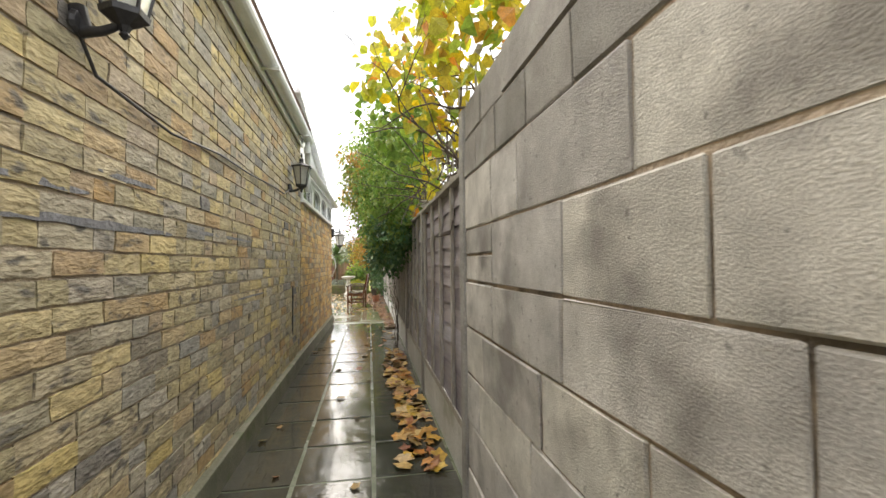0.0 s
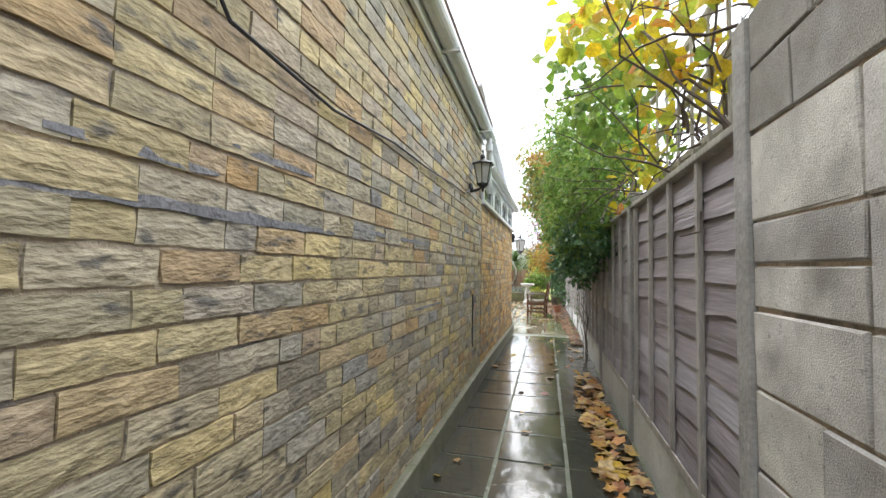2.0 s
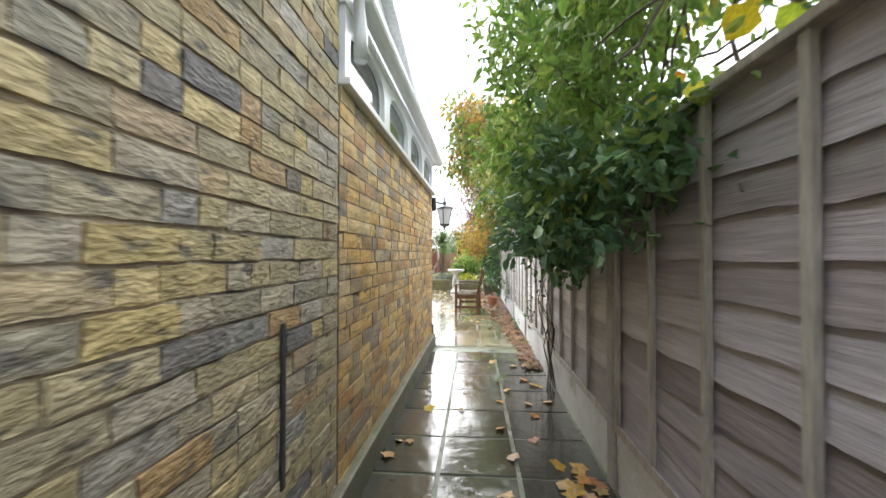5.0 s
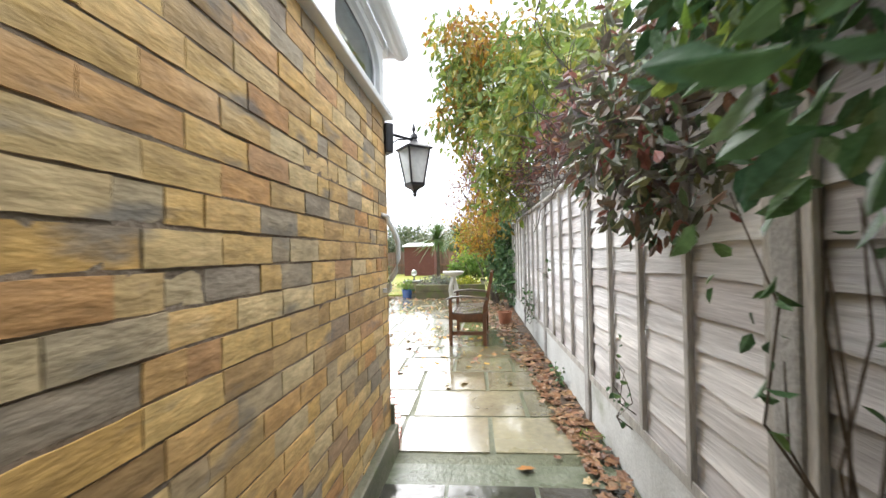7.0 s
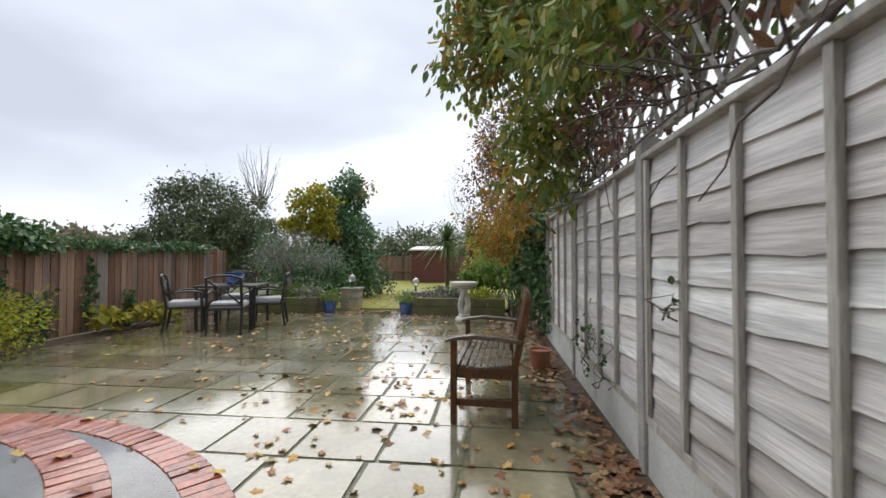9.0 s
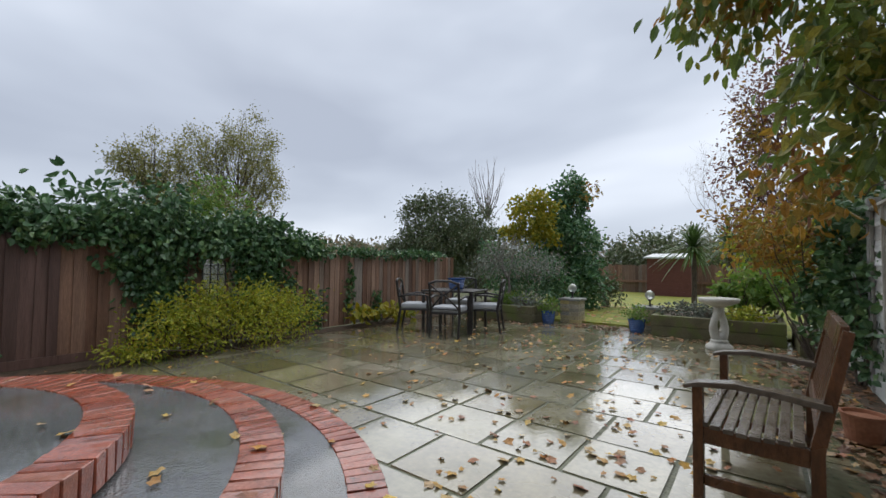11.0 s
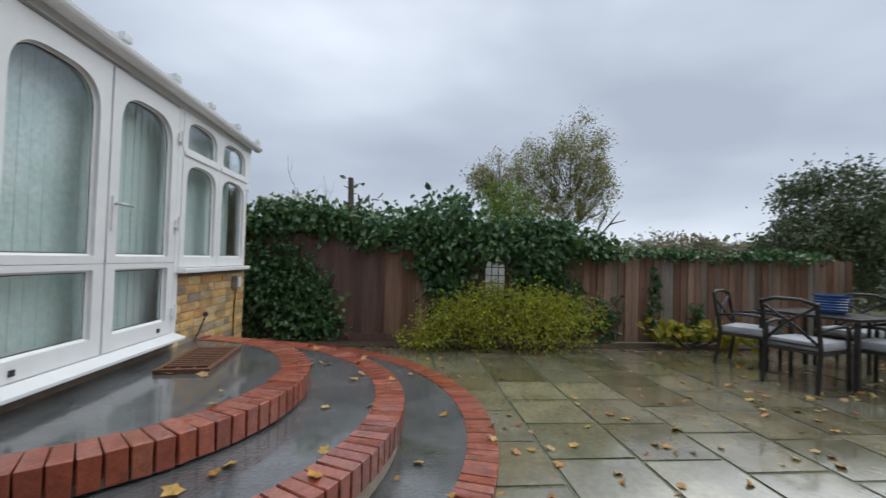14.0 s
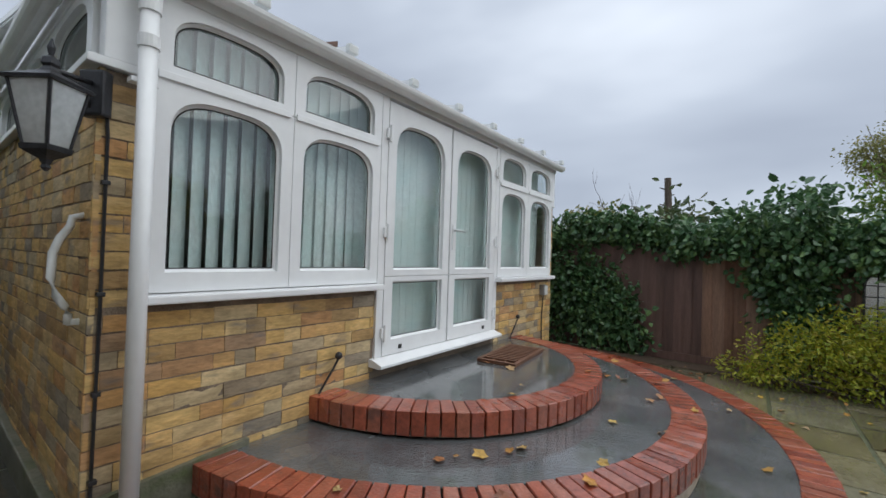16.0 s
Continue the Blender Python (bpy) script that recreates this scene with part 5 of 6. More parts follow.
shrub("leaning_shrub", "bright green small-leaved shrub leaning over the fence", (0.62, 6.2, 0.0),
      [(-0.36, -0.35, 1.95, 0.46, 0.75, 0.55), (-0.48, 0.4, 2.2, 0.46, 0.8, 0.65), (-0.25, -0.6, 2.45, 0.5, 0.6, 0.5), (-0.1, 0.3, 2.8, 0.55, 0.9, 0.5), (-0.50, 1.1, 1.85, 0.30, 0.6, 0.45), (-0.55, 0.0, 3.0, 0.5, 0.7, 0.4), (-0.3, -1.2, 2.25, 0.35, 0.5, 0.4)], 11000, 0.07, L_bamboo, 31, stems=14, root=(0.06, 0, 1.75), thick=0.010, clumps=12, spread=0.3, slim=0.42, droop=0.35)
shrub("dark_evergreen", "glossy dark evergreen shrub hanging over the fence", (0.60, 6.4, 0.0),
      [(-0.30, -0.45, 1.50, 0.36, 0.75, 0.32), (-0.36, 0.35, 1.45, 0.38, 0.7, 0.36), (-0.22, 1.0, 1.7, 0.42, 0.5, 0.4)], 4600, 0.075, L_dark, 32, stems=10, root=(0.06, 0.2, 1.6), thick=0.009, clumps=12, slim=0.5)
shrub("red_tipped_shrub", "large-leaved evergreen shrub with red tips over the fence", (0.70, 8.2, 0.0),
      [(-0.20, -0.35, 1.95, 0.34, 0.60, 0.40), (-0.02, -0.8, 2.40, 0.42, 0.55, 0.45), (-0.30, 0.55, 1.75, 0.28, 0.50, 0.36), (-0.05, 0.3, 2.4, 0.40, 0.6, 0.4), (-0.08, 1.1, 2.0, 0.32, 0.6, 0.32), (-0.36, 0.35, 1.45, 0.16, 0.5, 0.25), (-0.34, 0.9, 1.7, 0.18, 0.5, 0.28)], 6000, 0.078, L_photinia, 33, stems=12, root=(0.0, 0, 1.7), clumps=11, slim=0.42, droop=0.45, thick=0.009)
shrub("trailing_bush", "thin leggy twigs of a shrub against the fence", (0.40, 7.75, 0.0),
      [(-0.08, 0.0, 1.05, 0.14, 0.4, 0.5)], 36, 0.05, L_ivy, 34, stems=7, thick=0.007)
tree("climber_clad_tree", "tree smothered in green climber and fading leaves", (0.75, 13.6, 0), 5.2, 0.07, 41,
     [(-0.55, -0.9, 3.0, 0.55, 0.8, 0.55), (-0.95, 0.2, 3.6, 0.75, 0.8, 0.7), (-0.3, -1.9, 2.75, 0.55, 0.7, 0.5), (-0.3, 0.8, 4.4, 1.0, 1.0, 0.8), (-0.62, -0.1, 2.3, 0.42, 0.6, 0.6), (0.0, -1.2, 3.7, 0.8, 1.2, 0.6), (-1.2, 0.4, 4.5, 0.65, 0.7, 0.6), (0.1, -2.8, 2.7, 0.5, 0.8, 0.5)], 10500, 0.13, L_climber, depth=3, droop=0.7, clumps=11, slim=0.45, spread=0.30,
     extra=((1300, [(-1.25, 0.2, 3.5, 0.5, 0.6, 0.5), (-0.9, -0.4, 4.4, 0.7, 0.8, 0.5), (-0.8, 0.8, 2.0, 0.45, 0.5, 0.5)], 0.12, L_autumn, "orange autumn leaves"),))
tang2 = thing("bare_vine_tangle", "brown dead vine stems over the trellis", "vine", at=(0.55, 10.2, 1.85))
g = Geo()
for i in range(150):
    p = Vector((vine_r.uniform(-0.12, 0.12), vine_r.uniform(-0.8, 3.6), vine_r.uniform(-0.05, 0.5)))
    d = Vector((vine_r.gauss(-0.1, 0.3), vine_r.gauss(0, 0.8), vine_r.gauss(0.1, 0.5))).normalized()
    pts = [p]
    for k in range(6):
        d = (d + Vector((vine_r.gauss(0, 0.3), vine_r.gauss(0, 0.3), vine_r.gauss(0, 0.3)))).normalized()
        pts.append(pts[-1] + d * 0.11)
    g.tube(pts, [0.008 - 0.0009 * k for k in range(7)], 4)
part("branchwork", g, M_twig, tang2)
part("foliage", leaf_geo(700, [(-0.1, 0.2, 0.35, 0.25, 0.9, 0.3), (-0.1, 2.0, 0.4, 0.25, 1.4, 0.4)], 0.08, 78, 0.4), L_purple, tang2, "shrivelled purple brown leaves")
shrub("ivy_on_fence_end", "dark ivy covering the far end of the fence", (0.42, 15.9, 0),
      [(-0.05, -0.3, 0.7, 0.22, 0.6, 0.7), (-0.15, 0.5, 1.2, 0.35, 0.7, 0.8), (-0.05, 0.2, 1.9, 0.35, 0.8, 0.4)], 2600, 0.09, L_ivy, 42, stems=8, slim=0.8)
shrub("autumn_shrub", "orange and green autumn shrub beside the ivy", (0.1, 16.6, 0),
      [(-0.25, 0.0, 1.45, 0.50, 0.6, 0.45), (-0.55, 0.6, 1.75, 0.55, 0.6, 0.5), (0.0, -0.3, 1.9, 0.4, 0.5, 0.4)], 1700, 0.09, L_autumn, 43, stems=8)
shrub("pale_leaved_shrub", "green and yellow leaved shrub behind the bird bath", (-0.55, 18.7, 0.3),
      [(0, 0, 0.50, 0.55, 0.5, 0.42), (0.5, 0.2, 0.55, 0.5, 0.5, 0.4)], 1500, 0.12, L_bamboo, 44, stems=8, slim=0.55)
shrub("weeping_bush", "soft yellow-green bush above the raised bed", (-0.3, 19.8, 0.0),
      [(0, 0, 1.5, 0.7, 0.6, 0.7), (0.4, -0.2, 2.0, 0.6, 0.5, 0.5)], 2200, 0.09, L_gold, 45, stems=8, droop=0.7)
tree("purple_tree", "tall tree with sparse purple-red autumn leaves", (0.3, 20.8, 0), 6.5, 0.05, 46,
     [(-0.7, 0, 3.2, 0.75, 0.7, 1.0), (-0.55, 0, 4.6, 0.7, 0.7, 1.0), (-0.3, 0, 2.2, 0.9, 0.7, 0.6), (0.3, 0.2, 5.4, 0.8, 0.8, 0.8)], 5200, 0.09, L_purple, M_twig, 4, clumps=12, spread=0.34, length=0.24, twigs=60,
     extra=((500, [(-0.75, -0.1, 4.0, 0.4, 0.4, 1.0)], 0.10, L_autumn, "orange autumn leaves"),))
tree("bare_tree", "bare fine-twigged tree against the sky", (-0.5, 24.5, 0), 5.6, 0.035, 47, [(0, 0, 1, 1, 1, 1)], 0, 0.1, L_purple, M_pale_twig, 6, lean=(-0.22, 0), length=0.30)


def cordyline(at, stem, n, length, label, seed):
    t = thing("cabbage_palm", label, "palm", "cabbage palms", at=at)
    part("trunk", Geo().tube([(0, 0, -0.03), (0.02, 0, stem * 0.5), (0, 0, stem)], [0.07, 0.055, 0.06], 9), M_bark, t)
    rng = random.Random(seed)
    g = Geo()
    for i in range(n):
        a, e = rng.uniform(0, 6.283), rng.uniform(-0.35, 1.4)
        d = Vector((math.cos(a) * math.cos(e), math.sin(a) * math.cos(e), math.sin(e)))
        s = d.cross(Vector((0, 0, 1))).normalized() * 0.022
        ln = length * rng.uniform(0.75, 1.1)
        pts = [Vector((0, 0, stem)) + d * ln * k / 4 - Vector((0, 0, 0.10 * ln * k * k / 4)) for k in range(5)]
        v, f = [], []
        for k, p in enumerate(pts):
            w = (1, 1.2, 1.0, 0.7, 0.1)[k]
            v += [p - s * w, p + s * w]
            if k:
                f.append((2 * k - 2, 2 * k - 1, 2 * k + 1, 2 * k))
        g.add(v, f)
    part("crown", g, L_blade, t)


cordyline((-1.68, 21.6, 0.02), 1.65, 170, 1.05, "cabbage palm with drooping sword leaves", 51)
cordyline((-1.0, 22.8, 0.02), 1.8, 110, 0.95, "cabbage palm with drooping sword leaves", 52)
cordyline((-1.7, 20.2, 0.02), 0.12, 70, 0.6, "low tuft of sword-shaped leaves", 53)
for k, (x, y, n, m, lab) in enumerate(((-5.0, 18.7, 900, L_bamboo, "low green plants filling the raised bed"), (-4.45, 18.25, 500, L_grey, "silver-leaved plant trailing over the sleepers"), (-1.3, 18.4, 900, L_grey, "silver and green plants trailing over the sleepers"), (-0.6, 18.2, 500, L_gold, "mossy green plants on the raised bed"), (0.45, 18.0, 500, L_ivy, "dark ground ivy on the raised bed"))):
    shrub("bed_plant", lab, (x, y, 0.28), [(0, 0, 0.12, 0.55 if n > 600 else 0.35, 0.28, 0.16)], n, 0.07, m, 60 + k, "plant", 5)

# ---- far left side: ivy, shrubs and trees ----
ivy_blobs = [(0, y, 1.68 + 0.12 * math.sin(y * 2.1), 0.26, 0.42, 0.26) for y in (8.3, 8.9, 9.5, 10.1, 10.7, 11.3)]
ivy_blobs += [(0, 11.95, 1.75, 0.32, 0.5, 0.5), (0, 12.7, 1.55, 0.32, 0.6, 0.42), (0, 13.4, 1.5, 0.32, 0.6, 0.45), (0, 14.2, 1.52, 0.28, 0.5, 0.22)]
shrub("ivy_hedge", "thick dark ivy trailing along the fence top", (LEFT - 0.02, 0, 0.0), ivy_blobs, 13000, 0.085, L_ivy, 71, "ivy", 0, slim=0.85, droop=0.6, spread=0.36, clumps=12)
shrub("ivy_curtain", "dark ivy hanging down the fence", (LEFT + 0.05, 0, 0), [(0, 12.0, 0.85, 0.12, 0.35, 0.75), (0, 13.4, 0.9, 0.12, 0.4, 0.6), (0.0, 12.7, 1.42, 0.12, 0.5, 0.14), (0, 9.3, 0.8, 0.14, 0.6, 0.8), (0, 8.6, 1.0, 0.2, 0.5, 0.9), (0, 10.1, 0.45, 0.10, 0.35, 0.45), (0, 9.75, 0.6, 0.12, 0.4, 0.6), (0, 11.75, 1.2, 0.10, 0.3, 0.35)], 11500, 0.08, L_ivy, 72, "ivy", 0, slim=0.85, droop=0.7, spread=0.4, clumps=14)
shrub("fence_ivy", "thin ivy creeping up the board fence", (LEFT + 0.05, 0, 0), [(0, 14.4, 0.35, 0.06, 0.3, 0.35), (0, 14.0, 0.4, 0.08, 0.2, 0.5), (0, 15.2, 0.6, 0.05, 0.12, 0.5), (0, 15.9, 0.3, 0.05, 0.15, 0.4), (-0.02, 15.6, 1.4, 0.15, 1.4, 0.10), (-0.05, 17.4, 1.42, 0.2, 0.9, 0.10)], 1900, 0.075, L_ivy, 73, "ivy", 0, slim=0.85)
shrub("golden_shrub", "golden-green spreading shrub in front of the fence", (-6.25, 12.75, 0.0), [(0, -0.65, 0.36, 0.42, 0.55, 0.36), (0.05, 0.0, 0.42, 0.45, 0.6, 0.42), (0, 0.7, 0.40, 0.45, 0.6, 0.42), (0.1, -1.1, 0.18, 0.3, 0.35, 0.18), (-0.05, -0.4, 0.62, 0.3, 0.5, 0.28), (-0.05, 0.5, 0.62, 0.3, 0.5, 0.25)], 9000, 0.055, L_gold, 74, stems=14, clumps=10, spread=0.42, slim=0.4)
shrub("yellow_leaved_plant", "low plant with bright yellow leaves at the fence foot", (-6.4, 15.6, 0), [(0, -0.3, 0.28, 0.2, 0.4, 0.16), (0.1, 0.5, 0.22, 0.25, 0.5, 0.16)], 190, 0.13, L_yellow, 75, "plant", 8, slim=0.9)
tree("sapling_tuft", "feathery green shoots standing above the ivy", (LEFT - 0.5, 13.0, 1.0), 1.3, 0.02, 76, [(0, 0, 1.0, 0.4, 0.6, 0.5)], 1500, 0.09, L_bamboo, M_twig, 3, "shrub", slim=0.25)
tree("viburnum", "dense domed olive-green evergreen bush beyond the fence", (-9.9, 22.3, 0), 2.8, 0.07, 81, [(0, 0, 2.3, 1.9, 1.3, 1.55), (1.3, 0, 1.7, 1.2, 1.0, 1.2), (-1.4, 0, 1.6, 1.1, 1.0, 1.1)], 26000, 0.11, L_olive, depth=3, category="bush", clumps=16, spread=0.22, shell=0.35)
tree("yellow_maple", "small tree with bright yellow leaves", (-5.3, 20.3, 0), 2.6, 0.035, 82, [(0, 0, 2.65, 0.65, 0.5, 0.5), (0.3, 0, 2.15, 0.5, 0.4, 0.4), (-0.5, 0, 2.2, 0.4, 0.4, 0.35)], 2400, 0.10, L_yellow, M_twig, 3, clumps=8, slim=0.8)
tree("dark_conifer", "tall dark green evergreen tree", (-4.8, 21.6, 0), 3.5, 0.08, 83, [(0, 0, 2.9, 0.6, 0.6, 0.95), (0.1, 0, 1.8, 0.85, 0.8, 1.0), (0.3, -0.1, 0.8, 0.8, 0.7, 0.8), (-0.5, 0, 2.2, 0.6, 0.6, 0.8)], 11000, 0.13, L_dark, depth=3, clumps=16, spread=0.24,
     extra=((160, [(0.45, 0, 3.3, 0.5, 0.4, 0.4)], 0.12, L_autumn, "orange leaves"),))
tree("weeping_cotoneaster", "grey arching cotoneaster with fine drooping twigs", (-5.2, 18.9, 0.25), 1.6, 0.05, 84, [(0.2, -0.2, 1.15, 1.0, 0.6, 0.42), (0.9, -0.3, 1.0, 0.6, 0.5, 0.35), (-0.5, 0, 0.9, 0.6, 0.5, 0.4)], 2600, 0.055, L_grey, M_pale_twig, 4, "shrub", 0.8, spread=0.4)
shrub("dark_back_shrub", "dark green shrub behind the raised bed", (-5.6, 19.9, 0), [(0, 0, 1.0, 1.0, 0.6, 0.95), (1.0, 0, 0.7, 0.6, 0.5, 0.7)], 3600, 0.10, L_dark, 85, stems=8)
tree("bare_poplar", "bare upright branches above the bushes", (-9.9, 25.6, 0), 6.2, 0.035, 86, [(0, 0, 4.8, 0.95, 0.9, 1.4)], 0, 0.1, L_grey, M_pale_twig, 4, length=0.24, twigs=34)
shrub("lawn_edge_bush", "small olive bush at the edge of the lawn", (-4.0, 22.5, 0), [(0, 0, 0.6, 0.5, 0.5, 0.7)], 900, 0.10, L_olive, 87)
tree("pollarded_tree", "tall thinning yellow-green tree behind the fence", (-15.6, 17.3, 0), 7.4, 0.16, 91, [(0, 0.3, 5.3, 1.2, 1.3, 1.5), (0.2, -1.2, 4.7, 0.9, 0.9, 1.1), (0, 1.1, 4.2, 0.9, 0.9, 1.3), (0.2, -0.4, 3.2, 1.0, 1.4, 0.8)], 17000, 0.075, L_far, M_bark, 3, clumps=14, spread=0.22, length=0.20, twigs=110)
tree("pollarded_tree", "smaller thinning yellow-green tree behind the fence", (-15.2, 14.6, 0), 5.9, 0.12, 92, [(0, 0, 4.2, 0.9, 1.1, 1.1), (0, 0.6, 3.3, 1.0, 1.3, 0.8)], 10000, 0.075, L_far, M_bark, 3, clumps=14, spread=0.22, length=0.20, twigs=70)
trunk = thing("dead_trunk", "dead bare trunk with stubs of branches", "tree trunk", at=(-16, 9.2, 0))
part("trunk", Geo().tube([(0, 0, 0), (0.05, 0.02, 2), (0.0, 0.05, 3.2), (0.03, 0.02, 4.15)], [0.16, 0.13, 0.11, 0.10], 8), M_bark, trunk)
for z, s in ((2.9, -1), (3.2, -1), (3.5, 1), (3.75, -1)):
    part("stub", Geo().tube([(0, 0, z), (0, s * 0.22, z + 0.1)], [0.03, 0.015], 5), M_bark, trunk)
for k, (x, y, r, hgt, m) in enumerate(((-13, 9, 2.0, 2.9, L_olive), (-12, 12.0, 1.8, 2.7, L_ivy), (-14, 21, 2.2, 1.9, L_hazy), (-20, 26, 3.0, 2.6, L_hazy), (-15, 29, 2.6, 2.6, L_olive), (-22, 34, 3.4, 2.9, L_hazy), (-11, 34, 3.0, 2.8, L_hazy), (-5.6, 36, 2.6, 3.1, L_olive), (-2.2, 38, 2.6, 2.9, L_hazy), (1.5, 35, 3.0, 3.8, L_olive), (-30, 22, 4, 3.4, L_hazy), (-32, 32, 4, 3.8, L_hazy), (-28, 12, 4, 3.4, L_hazy), (-24, 3, 4, 3.4, L_olive), (3.2, 26, 2.0, 4.0, L_olive), (-18, 44, 6, 4.2, L_hazy), (-6, 50, 6, 4.4, L_hazy), (6, 48, 7, 6, L_hazy))):
    shrub("far_bush", "hazy mixed bushes beyond the garden", (x, y, 0), [(0, 0, hgt * 0.55, r, r, hgt * 0.5), (r * 0.6, r * 0.5, hgt * 0.45, r * 0.7, r * 0.7, hgt * 0.4), (-r * 0.7, -r * 0.4, hgt * 0.4, r * 0.7, r * 0.7, hgt * 0.42)], 4200, 0.26, m, 120 + k, "bush", 6, clumps=14, spread=0.26)
tree("elder", "straggly green elder shoots above the ivy fence", (LEFT - 1.0, 9.4, 0), 2.6, 0.03, 160, [(0, 0, 2.0, 0.4, 0.5, 0.35)], 500, 0.09, L_far, M_twig, 4, "shrub")


for k, (x, y, z, ry, rz, n) in enumerate(((0.40, 10.65, 0.02, 0.14, 0.10, 60), (0.41, 12.35, 0.30, 0.05, 0.22, 45), (0.41, 12.75, 0.30, 0.05, 0.3, 50), (0.41, 13.0, 0.28, 0.05, 0.25, 40), (0.42, 11.25, 0.95, 0.04, 0.08, 14), (0.41, 9.1, 0.30, 0.06, 0.3, 40))):
    shrub("fence_sprig", "small green sprig growing against the fence", (x, y, z), [(-0.04, 0, rz * 0.9, 0.05, ry, rz)], n // 2, 0.042, L_ivy, 170 + k, "plant", 3, thick=0.005, slim=0.7)
for k, (y, z) in enumerate(((2.95, 1.78), (4.25, 1.80))):
    shrub("fence_sprig", "few bright green leaves hanging on the fence", (0.41, y, z), [(-0.05, 0, 0.02, 0.05, 0.07, 0.06)], 5, 0.05, L_bamboo, 180 + k, "plant", 0, thick=0.004, slim=0.8)

for k, (x, y) in enumerate(((-0.28, 8.72), (-0.05, 8.74), (0.12, 8.70), (-0.12, 8.3), (0.28, 8.4), (-0.06, 7.9), (0.36, 9.6))):
    shrub("grass_tuft", "small tuft of grass growing in a path joint", (x, y, -0.006), [(0, 0, 0.03, 0.09, 0.04, 0.035)], 46, 0.05, L_bamboo, 190 + k, "grass", 0, slim=0.12, droop=0.1)

# ---- fallen leaves ----
def fallen(name, label, n, spots, size, mat, seed, z=0.006):
    """Leaves lying nearly flat; spots: x, y, spread x, spread y."""
    rng = random.Random(seed)
    g = Geo()
    for i in range(n):
        sx, sy, wx, wy = spots[rng.randrange(len(spots))]
        x, y = sx + rng.uniform(-wx, wx), sy + rng.uniform(-wy, wy)
        zz = z
        r = math.hypot(x - CX, y - CY)
        if y > FY + 0.02 and r < 2.74:
            zz = z + (Z1 if r < 1.37 else Z2 if r < 2.02 else Z3)
        s, a = size * rng.uniform(0.5, 1.2), rng.uniform(0, 6.283)
        m = pose(x, y, zz, rng.gauss(0, 12), rng.gauss(0, 12), math.degrees(a))
        c = [(0, 0, 0.004)]
        for k in range(10):
            rr = s * (0.52 if k % 2 == 0 else 0.33) * rng.uniform(0.8, 1.15)
            c.append((rr * math.cos(0.6283 * k), rr * math.sin(0.6283 * k) * 0.85, 0.010 * rng.random()))
        g.add([tuple(m @ Vector(p)) for p in c], [(0, 1 + k, 1 + (k + 1) % 10) for k in range(10)])
    return tagged(part(name, g, mat), label, "fallen leaves", kind="stuff")


fallen("fallen_leaves_path", "yellow and brown fallen leaves along the path edge", 230, [(0.24, 3.3, 0.13, 0.55), (0.26, 4.1, 0.12, 0.5), (0.22, 4.9, 0.12, 0.5), (0.25, 5.6, 0.12, 0.7)], 0.13, M_petal, 1, 0.014)
fallen("scattered_leaves_path", "single fallen leaves on the wet path", 50, [(-0.3, 4.5, 0.55, 3.2), (0.1, 7.5, 0.25, 2.0)], 0.11, M_petal, 2)
fallen("fallen_leaves_terrace", "scattered orange and yellow leaves on the wet terrace", 820, [(-2.0, 14.6, 2.2, 2.6), (-1.2, 16, 1.6, 1.8), (-3.0, 16.2, 2.6, 1.6), (-0.8, 12.2, 1.2, 1.6), (-3.4, 12.2, 2.8, 2.4)], 0.08, M_petal, 3)
fallen("leaf_litter_fence", "drift of brown leaves along the fence foot", 1150, [(0.32, 9.2, 0.09, 0.9), (0.29, 10.8, 0.13, 1.1), (0.22, 12.8, 0.18, 1.4), (0.10, 14.8, 0.30, 1.2), (0.0, 16.4, 0.45, 0.9)], 0.085, M_litter, 4, 0.016)
fallen("leaf_litter_beds", "brown and orange leaves along the raised beds", 520, [(-4.6, 17.8, 1.2, 0.22), (-1.2, 17.75, 1.4, 0.25), (-6.3, 14, 0.25, 4.5), (-2.9, 18.3, 0.6, 0.3)], 0.08, M_litter, 5)
fallen("leaves_on_lawn", "yellow leaves on the lawn", 420, [(-3.0, 21.5, 1.6, 2.8)], 0.11, M_petal, 6, 0.034)


